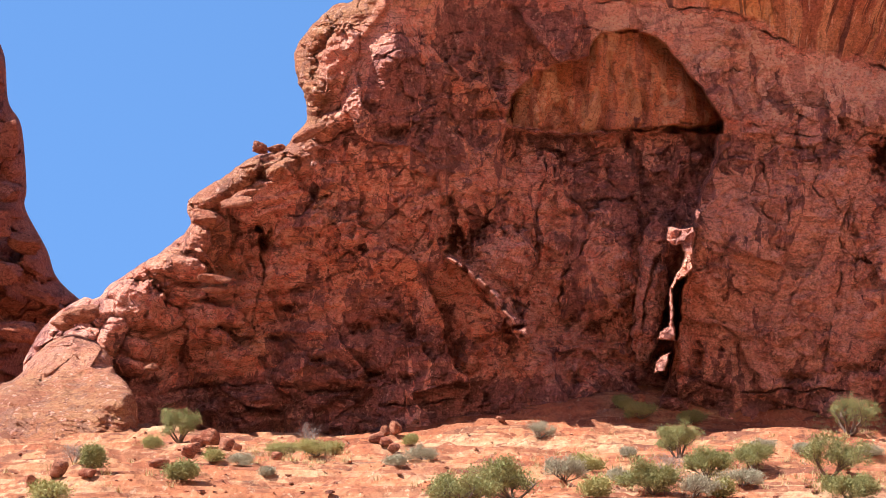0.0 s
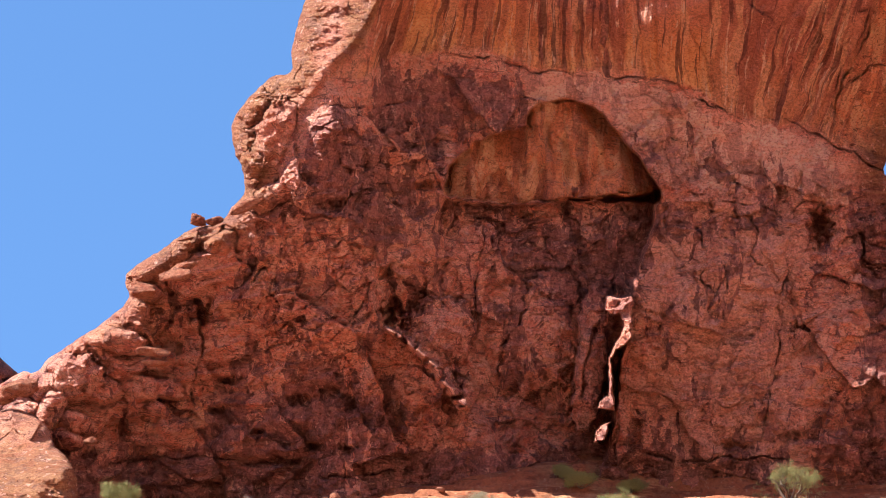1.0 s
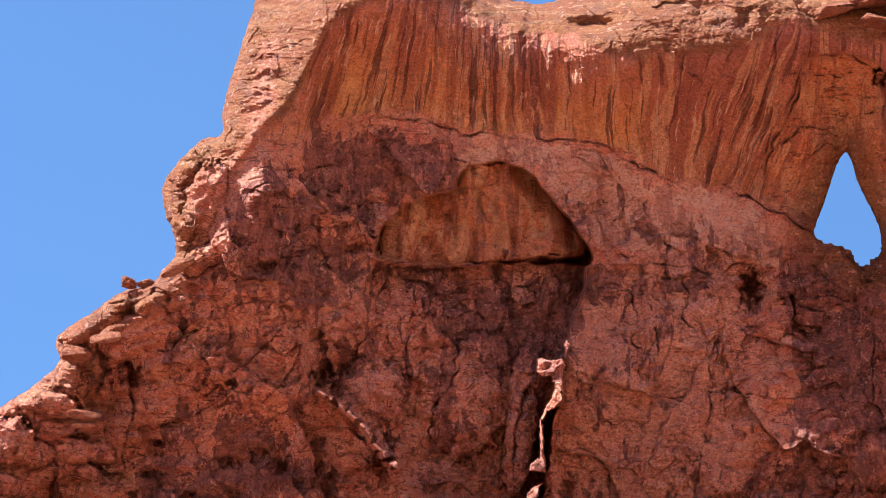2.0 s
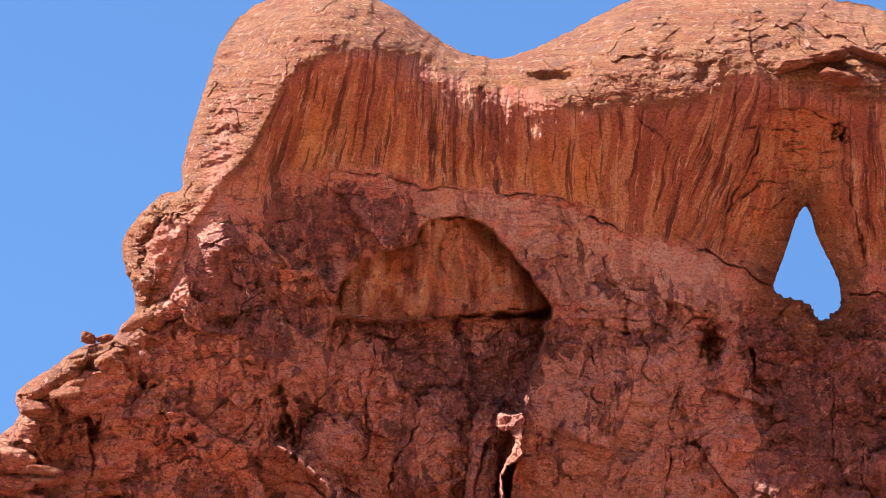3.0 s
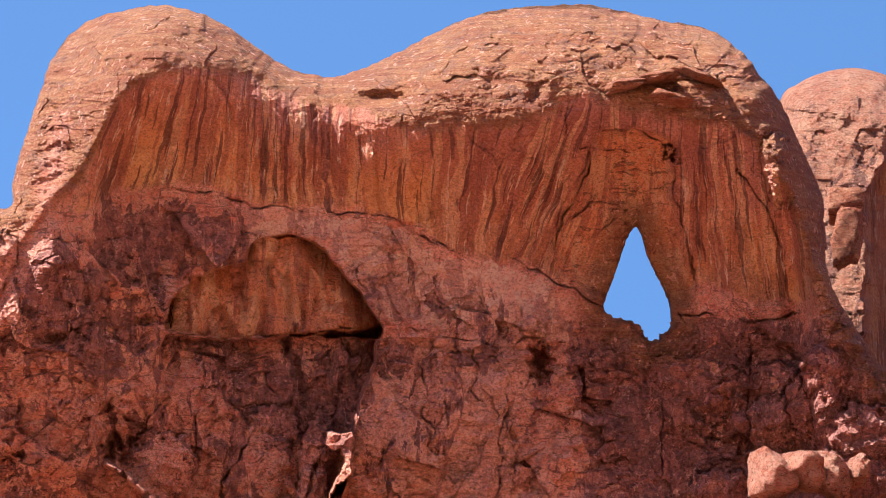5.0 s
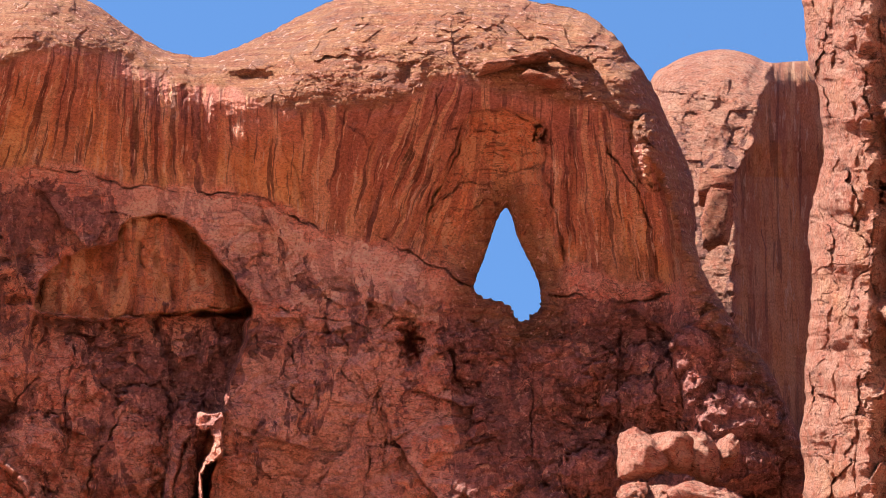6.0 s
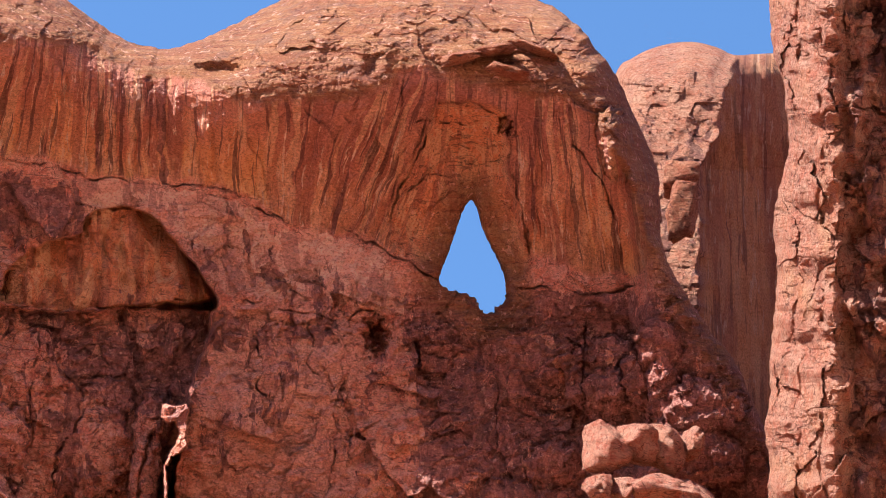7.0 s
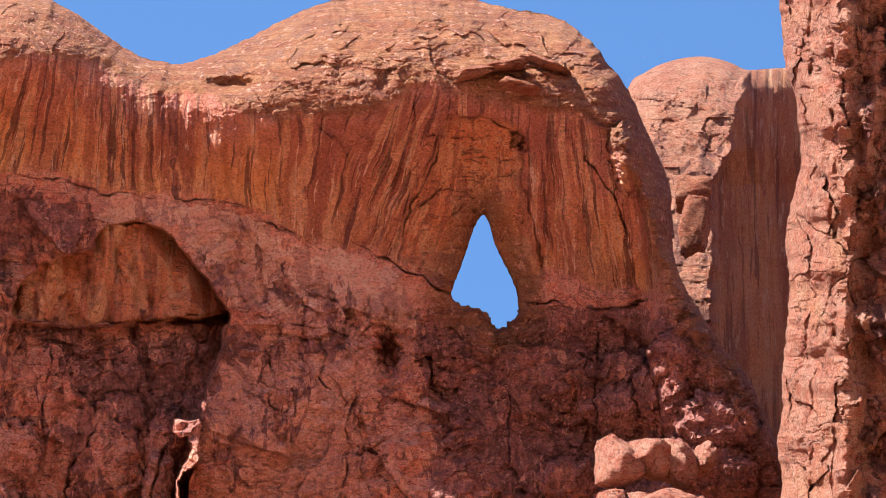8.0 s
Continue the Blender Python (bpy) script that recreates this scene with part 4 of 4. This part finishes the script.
def stone_mesh(name, seed, cuts=10, fine=4, rough=0.10, beds=0.0):
    """A worn block of about unit size: a ball cut flat by a few planes, then roughened."""
    rng = random.Random(seed)
    bm = bmesh.new()
    bmesh.ops.create_icosphere(bm, subdivisions=fine, radius=1.0)
    planes = []
    for _ in range(cuts):
        n = Vector((rng.gauss(0, 1), rng.gauss(0, 1), rng.gauss(0, 1))).normalized()
        planes.append((n, rng.uniform(0.50, 0.80)))
    off = Vector((seed * 3.7, seed * 1.3, 0))
    for v in bm.verts:
        p = v.co.copy()
        p = p.lerp(p / (p.x ** 4 + p.y ** 4 + p.z ** 4) ** 0.25 * 0.9, 0.8)
        for n, d in planes:
            over = p.dot(n) - d
            if over > 0:
                p -= n * over * 0.88
        q = p + off
        r = rough * (noise.fractal(q * 1.7, 0.7, 2.0, 5) + 0.6 * noise.fractal(q * 5, 0.6, 2.0, 4) - 0.8 * max(0, 0.12 - abs(noise.noise(q * 1.3))) / 0.12)
        if beds:
            r += beds * math.sin(9 * p.z + 2.5 * noise.noise(q * 1.5))
        v.co = p * (1 + r)
    for f in bm.faces:
        f.smooth = True
    me = bpy.data.meshes.new(name)
    bm.to_mesh(me)
    bm.free()
    return me


def stone(name, u, w, y, ru, rw, turn=0.0, seed=0, parent=None, label="", material=None, cuts=10, deep=None, beds=0.0, rough=0.10):
    """A stone centred at a bearing and distance, ru and rw being its half-width and half-height in sheet units."""
    k = y / UNIT
    me = stone_mesh(name, seed, cuts, 4, rough, beds)
    x, _, z = (float(a) for a in put(u, w, y))
    size = (1.12 * ru * k, 1.12 * (deep or min(ru, rw * 1.4)) * k, 1.12 * rw * k)
    m = pose(x, y, z, 0, turn, 0) @ Matrix.Diagonal((*size, 1))
    me.transform(Matrix.Diagonal((*size, 1)))
    ob = part(name, me, material or ROCK_PLAIN, parent, label)
    ob.matrix_world = pose(x, y, z, 0, turn, 0)
    return ob


# rounded blocks and slabs piled up the stepped shoulder: u, w, distance, half-width, half-height, turn
SHOULDER = [
    (462, 262, 193.5, 14, 13, 0), (487, 264, 193.6, 16, 9, 0), (142, 555, 191.4, 32, 20, -18), (110, 572, 191.8, 22, 14, -10), (360, 386, 191.6, 28, 14, 10), (268, 650, 189.9, 12, 9, 0),
]
for k, (u, w, y, a, b, turn) in enumerate(SHOULDER):
    stone("block", u, w, y, a, b, turn, 20 + k, cliff, material=ROCK_PLAIN, cuts=10, beds=0.01, rough=0.13)
for k, (u, w, y, a, b, turn) in enumerate([(382, 494, 189.6, 32, 8, 4), (378, 514, 189.6, 27, 7, 4), (432, 345, 190.9, 24, 9, -24), (545, 238, 191.4, 36, 11, -30), (420, 360, 190.6, 30, 12, -16)]):
    stone("slab", u, w, y, a, b, turn, 60 + k, cliff, cuts=9, rough=0.1)
# pale fractured slabs on the brow above the window
for k, (u, w, y, a, b, turn) in enumerate([(1706, -212, 192.4, 46, 12, -14), (1768, -224, 192.6, 42, 9, -4), (1796, -184, 192.2, 56, 11, 17), (1846, -228, 193.2, 50, 10, 26)]):
    stone("brow_slab", u, w, y, a, b, turn, 80 + k, cliff, cuts=12, deep=75, rough=0.12)
# sunlit boulders at the foot of the head, and the darker humps over them
for k, (u, w, y, a, b, turn) in enumerate([(1968, 482, 188.2, 46, 44, -6), (2026, 472, 187.9, 42, 40, 4), (2076, 488, 188.2, 40, 42, 10), (1958, 552, 186.6, 30, 30, 0), (2000, 562, 186.8, 22, 26, 8), (2060, 556, 186.2, 58, 30, -8), (2126, 572, 186.4, 46, 28, 12), (2124, 474, 188.8, 20, 32, 10)]):
    stone("ledge_boulder", u, w, y, a, b, turn, 100 + k, cliff, material=ROCK_LIT, cuts=8, deep=75, rough=0.11)
stone("spall", 2114, 5, 205.0, 42, 34, 0, 140, dome, material=ROCK_PLAIN, cuts=10, deep=30)
stone("spall", 2112, 70, 204.0, 34, 60, 4, 141, dome, material=ROCK_PLAIN, cuts=10, deep=30)


for k, (u, w, y, a, b, turn) in enumerate([(30, 250, 216.0, 20, 34, 10), (28, 340, 215.0, 24, 18, 0), (60, 430, 214.5, 30, 20, 14), (20, 480, 213.0, 40, 26, 6), (90, 520, 213.5, 34, 16, 20), (50, 590, 211.0, 44, 20, 8), (12, 400, 213.6, 26, 30, 0)]):
    stone("block", u - 16, w, y + 1.0, a, b, turn, 160 + k, tower, material=ROCK_SHADED, cuts=9, rough=0.12)


def mound_front(u, w, gap):
    x, z = (u - 784) / 45.0, (690 - w) / 45.0
    y = 180.5 + 8.0 * np.clip((800 - w) / 200, 0, 1.2) + 4.0 * np.clip((260 - u) / 260, -0.2, 2)
    y += 0.7 * fbm(x / 2.6, z / 2.2, 3, 500) + 0.08 * fbm(x / 0.4, z / 0.3, 3, 505)
    f, e = facets((x + 0.3 * z) / 1.2, (z - 0.4 * x) / 0.8, 507)
    hard = smooth(690, 640, w + 20 * fbm(u / 40, w / 40, 3, 508))
    y += 0.3 * f * (0.1 + hard)
    bed = z + 0.42 * x + 0.5 * fbm(x / 2, z / 2, 3, 501)
    y += (1 - hard) * (0.07 * ridged(bed * 1.6, x * 0.3, 3, 502) + 0.05 * smooth(0.0, 0.9, bed * 3.0 % 1.0))
    # undercut foot towards the cliff
    y += 2.0 * smooth(90, 10, gap) * smooth(130, 240, u) * smooth(690, 760, w)
    o = np.zeros(u.shape)
    return y, {"flow": x, "drop": z, "streak": o, "fall": o, "varnish": 0.5 * hard, "pink": o, "orange": 0.2 + o, "lit_zone": 1 - 0.35 * hard, "joint": o, "beds": (1 - hard) * np.exp(-((bed * 3.0 % 1.0 - 0.93) / 0.07) ** 2)}


loop = spline([(-160, 700), (-40, 690), (30, 668), (70, 620), (120, 592), (160, 600), (190, 625), (205, 660), (232, 690), (244, 730), (240, 770), (215, 800)], 7)
loop = loop + np.stack([2.5 * perlin(loop[:, 0] / 14, loop[:, 1] / 14, 8), 2.0 * perlin(loop[:, 0] / 14, loop[:, 1] / 14, 9)], -1)
loop = np.vstack([loop, [(180, 850), (-160, 850)]])
me = rock_body("mound", loop, [], mound_front, 198.0, 2.0, lambda u, w: (30 + 0 * u, 2.0 + 0 * u))
me.materials.append(ROCK)
tagged(new("slickrock_mound", me), "pale cross-bedded slickrock mound below the stepped shoulder", "rock")


def on_ground(u, w):
    """The place where a bearing meets the ground."""
    ys = np.arange(100, 206, 0.25)
    x, y, z = put(u + 0 * ys, w, ys)
    hit = np.nonzero(ground_height(x, y) >= z)[0]
    k = hit[0] if len(hit) else len(ys) - 1
    return float(x[k]), float(y[k]), float(ground_height(x[k:k + 1], y[k:k + 1])[0])


# loose stones on the ground: u, w of the foot, half-width, half-height
LOOSE = [(104, 850, 18, 16), (54, 864, 10, 12), (155, 850, 16, 8), (280, 828, 18, 10), (372, 795, 17, 18), (400, 798, 14, 15), (352, 792, 14, 12), (334, 810, 13, 12), (418, 800, 9, 9), (345, 800, 10, 10),
         (488, 814, 12, 7), (684, 796, 12, 8), (696, 800, 12, 8), (668, 785, 14, 12), (700, 778, 14, 14), (680, 772, 12, 10), (886, 748, 8, 5), (1175, 722, 7, 6), (1130, 712, 12, 8), (560, 745, 18, 22), (600, 760, 14, 14), (30, 645, 18, 12)]
for k, (u, w, a, b) in enumerate(LOOSE):
    x, y, z = on_ground(u, w)
    s = y / UNIT
    me = stone_mesh("boulder", 200 + k, 7, 3, 0.09)
    me.transform(Matrix.Diagonal((a * s * 1.15, a * s * 1.1, b * s * 1.15, 1)))
    me.materials.append(ROCK_PLAIN)
    ob = tagged(new("boulder", me), "rough red sandstone boulder lying on sand", "boulder", "loose boulders on the ground")
    ob.matrix_world = pose(x, y, z + b * s * 0.75, 0, 0, 40 * k)


# ---------------------------------------------------------------- plants
BARK = plain("grey juniper bark", (0.20, 0.15, 0.12), (0.12, 0.085, 0.07), 20)
GREEN = plain("juniper scales", (0.13, 0.145, 0.055), (0.30, 0.30, 0.13))
SAGE = plain("sagebrush leaves", (0.27, 0.26, 0.18), (0.36, 0.34, 0.25))
FRESH = plain("yellow-green broom", (0.22, 0.23, 0.08), (0.36, 0.33, 0.14))
STRAW = plain("dry grass", (0.42, 0.33, 0.17), (0.34, 0.27, 0.13))
DEAD = plain("bleached twigs", (0.34, 0.29, 0.26), (0.24, 0.19, 0.17), 12)


def stick(verts, faces, a, b, ra, rb):
    d = (b - a).normalized()
    s = d.orthogonal().normalized()
    t = d.cross(s)
    n = len(verts)
    for p, r in ((a, ra), (b, rb)):
        for k in range(4):
            c, q = math.cos(k * math.pi / 2), math.sin(k * math.pi / 2)
            verts.append(p + (s * c + t * q) * r)
    for k in range(4):
        faces.append((n + k, n + (k + 1) % 4, n + 4 + (k + 1) % 4, n + 4 + k))


def bush_meshes(seed, high, spread, leaves, size, lean=0.6, bare=0.0):
    """The woody frame and the leaf sprays of one shrub, 2 x spread wide."""
    rng = random.Random(seed)
    wv, wf, lv, lf, tips = [], [], [], [], []

    def grow(p, d, length, r, level):
        q = p
        for _ in range(3):
            d = (d + Vector((rng.gauss(0, 0.22), rng.gauss(0, 0.22), rng.gauss(0.06, 0.14)))).normalized()
            e = q + d * length / 3
            stick(wv, wf, q, e, r, r * 0.8)
            q, r = e, r * 0.8
            if level >= 1:
                tips.append(q)
        if level < 2:
            for _ in range(rng.randint(3, 5)):
                side = Vector((rng.gauss(0, 1), rng.gauss(0, 1), rng.gauss(0.5, 0.6))).normalized()
                grow(q - d * length * rng.uniform(0, 0.5), (d * 0.5 + side * 0.8).normalized(), length * rng.uniform(0.5, 0.75), r * 0.7, level + 1)
    for k in range(rng.randint(5, 7)):
        a = rng.uniform(0, 2 * math.pi)
        d = Vector((math.cos(a) * lean, math.sin(a) * lean, 1 - 0.4 * lean)).normalized()
        grow(Vector((0.015 * math.cos(a), 0.015 * math.sin(a), -0.05)), d, 0.5, 0.035, 0)
    xs = [max(abs(p.x), abs(p.y)) for p in tips]
    fx, fz = spread / sorted(xs)[int(len(xs) * 0.90)], high / max(p.z for p in tips)
    tips = [Vector((p.x * fx, p.y * fx, max(0.03, p.z * fz))) for p in tips]
    wv = [Vector((p.x * fx, p.y * fx, p.z * fz)) for p in wv]
    tips = [p for p in tips if rng.random() > bare]
    holes = [rng.choice(tips) for _ in range(5)]
    tips = [p for p in tips if min((p - h).length for h in holes) > 0.22 * spread] or tips
    heavy = [rng.random() ** 2 + 0.08 for _ in tips]
    for _ in range(leaves):
        c = rng.choices(tips, heavy)[0]
        p = c + Vector((rng.gauss(0, 1), rng.gauss(0, 1), rng.gauss(0, 0.8))) * size * 1.35
        p.z = max(p.z, 0.02)
        d = Vector((rng.gauss(0, 1), rng.gauss(0, 1), rng.gauss(0.8, 0.8))).normalized()
        s = d.orthogonal().normalized()
        s.rotate(Matrix.Rotation(rng.uniform(0, 6.28), 3, d))
        n = len(lv)
        l, h = size * rng.uniform(0.7, 1.5), size * rng.uniform(0.13, 0.24)
        b = d.cross(s) * h * 0.5
        lv += [p, p + d * l * 0.5 + s * h + b, p + d * l, p + d * l * 0.5 - s * h + b]
        lf += [(n, n + 1, n + 2, n + 3)]
    wood = mesh_of("woody_frame", [tuple(v) for v in wv], wf)
    crown = mesh_of("foliage", [tuple(v) for v in lv], lf, shade=False)
    return wood, crown


def bush(kind, u, w, wide, high, seed, label):
    x, y, z = on_ground(u, w)
    s = y / UNIT
    leaf, count, size, bare = {"juniper": (GREEN, 8500, 0.055, 0.15), "sage": (SAGE, 4000, 0.045, 0.1), "broom": (FRESH, 3600, 0.06, 0.1), "dead": (DEAD, 500, 0.04, 0.5)}[kind]
    wood, crown = bush_meshes(seed, high * s, wide * s / 2, count, size, 0.75 if kind != "dead" else 0.5, bare)
    root = new({"juniper": "juniper_shrub", "sage": "sagebrush", "broom": "broom_shrub", "dead": "dead_shrub"}[kind])
    tagged(root, label, "shrub", "desert shrubs before the cliff")
    root.matrix_world = pose(x, y, z, 0, 0, seed * 47)
    part("woody_frame", wood, DEAD if kind == "dead" else BARK, root)
    part("foliage", crown, leaf, root)
    return root


J, S, B, D = ("rounded green juniper shrub on slickrock", "low grey-green sagebrush on red sand", "yellow-green broom shrub on slickrock", "bare bleached shrub on red sand")
PLANTS = [
    ("juniper", 1200, 812, 74, 68, J), ("juniper", 1503, 768, 96, 68, J), ("juniper", 1470, 850, 100, 74, J), ("juniper", 318, 785, 66, 66, J), ("juniper", 158, 836, 42, 40, J),
    ("juniper", 322, 850, 34, 26, J), ("juniper", 910, 885, 110, 74, J), ("juniper", 820, 900, 110, 58, B), ("juniper", 1155, 876, 76, 60, J), ("juniper", 1250, 856, 80, 52, J),
]
PLANTS += [
    ("juniper", 1330, 838, 90, 44, J), ("juniper", 1500, 885, 80, 40, J), ("juniper", 1135, 745, 50, 26, J), ("juniper", 1105, 728, 28, 26, J), ("juniper", 1220, 750, 44, 20, J),
    ("sage", 955, 778, 42, 32, S), ("sage", 425, 825, 36, 22, S), ("sage", 750, 816, 46, 26, S), ("sage", 1225, 884, 70, 40, S), ("sage", 1000, 860, 60, 44, S),
    ("sage", 1100, 858, 40, 22, S), ("sage", 1315, 866, 70, 26, S), ("sage", 1350, 800, 36, 18, S), ("sage", 1545, 812, 36, 16, S),
]
PLANTS += [
    ("sage", 1110, 812, 24, 12, S), ("sage", 1425, 806, 30, 16, S),
    ("broom", 80, 892, 80, 30, B), ("broom", 268, 795, 24, 20, B), ("broom", 1030, 842, 56, 24, B), ("broom", 1060, 884, 44, 30, B), ("broom", 560, 812, 60, 26, B), ("broom", 500, 808, 56, 22, B), ("broom", 370, 820, 30, 20, B),
    ("broom", 1280, 884, 26, 30, B), ("broom", 730, 790, 20, 14, B), ("broom", 588, 806, 24, 18, B),
    ("dead", 540, 800, 46, 50, D), ("dead", 130, 826, 40, 40, D), ("dead", 1180, 850, 60, 44, D), ("dead", 860, 880, 60, 60, D), ("sage", 700, 830, 34, 16, S), ("sage", 470, 845, 22, 12, S),
]
for k, (kind, u, w, wide, high, label) in enumerate(PLANTS):
    bush(kind, u, w, wide, high, 11 + k, label)


def tufts():
    """Scattered dry grass, one sheet of blades."""
    rng = random.Random(5)
    v, f = [], []
    for _ in range(300):
        u, w = rng.choice([(rng.uniform(440, 620), rng.uniform(790, 822)), (rng.uniform(0, 1568), rng.uniform(790, 880)), (rng.uniform(1000, 1568), rng.uniform(770, 880)), (rng.uniform(1440, 1568), rng.uniform(740, 775))])
        x, y, z = on_ground(u, w)
        for _ in range(16):
            a, h, l = rng.uniform(0, 6.28), rng.uniform(0.06, 0.18), rng.uniform(0.03, 0.12)
            p = Vector((x + rng.gauss(0, 0.06), y + rng.gauss(0, 0.06), z - 0.02))
            s = Vector((math.sin(a), -math.cos(a), 0)) * 0.008
            q = p + Vector((math.cos(a) * l, math.sin(a) * l, h))
            n = len(v)
            v += [p - s, p + s, q + s * 0.3, q - s * 0.3]
            f.append((n, n + 1, n + 2, n + 3))
    me = mesh_of("dry_grass", [tuple(p) for p in v], f, shade=False)
    me.materials.append(STRAW)
    tagged(new("dry_grass", me), "thin tufts of dry yellow grass on sand", "grass", kind="stuff")


tufts()


def pebbles():
    """Chips and pebbles strewn over sand and slickrock."""
    rng = random.Random(9)
    v, f = [], []
    corners = [(-1, -1, -1), (1, -1, -1), (1, 1, -1), (-1, 1, -1), (-1, -1, 1), (1, -1, 1), (1, 1, 1), (-1, 1, 1)]
    sides = [(0, 3, 2, 1), (4, 5, 6, 7), (0, 1, 5, 4), (1, 2, 6, 5), (2, 3, 7, 6), (3, 0, 4, 7)]
    for _ in range(420):
        u, w = rng.uniform(-20, 1600), 745 + 140 * rng.random() ** 0.8
        x, y, z = on_ground(u, w)
        if y > 196:
            continue
        r = 0.018 + 0.05 * rng.random() ** 4
        a = rng.uniform(0, 3.14)
        n = len(v)
        for p in corners:
            q = Vector((p[0] * r * rng.uniform(0.7, 1.6), p[1] * r * rng.uniform(0.7, 1.3), p[2] * r * rng.uniform(0.3, 0.7)))
            q.rotate(Matrix.Rotation(a, 3, "Z"))
            v.append((x + q.x, y + q.y, z + q.z + 0.2 * r))
        f += [tuple(n + i for i in q) for q in sides]
    me = mesh_of("pebble_scatter", v, f, shade=False)
    me.materials.append(ROCK_PLAIN)
    tagged(new("pebble_scatter", me), "small red stone chips strewn over sand", "pebbles", kind="stuff")


pebbles()
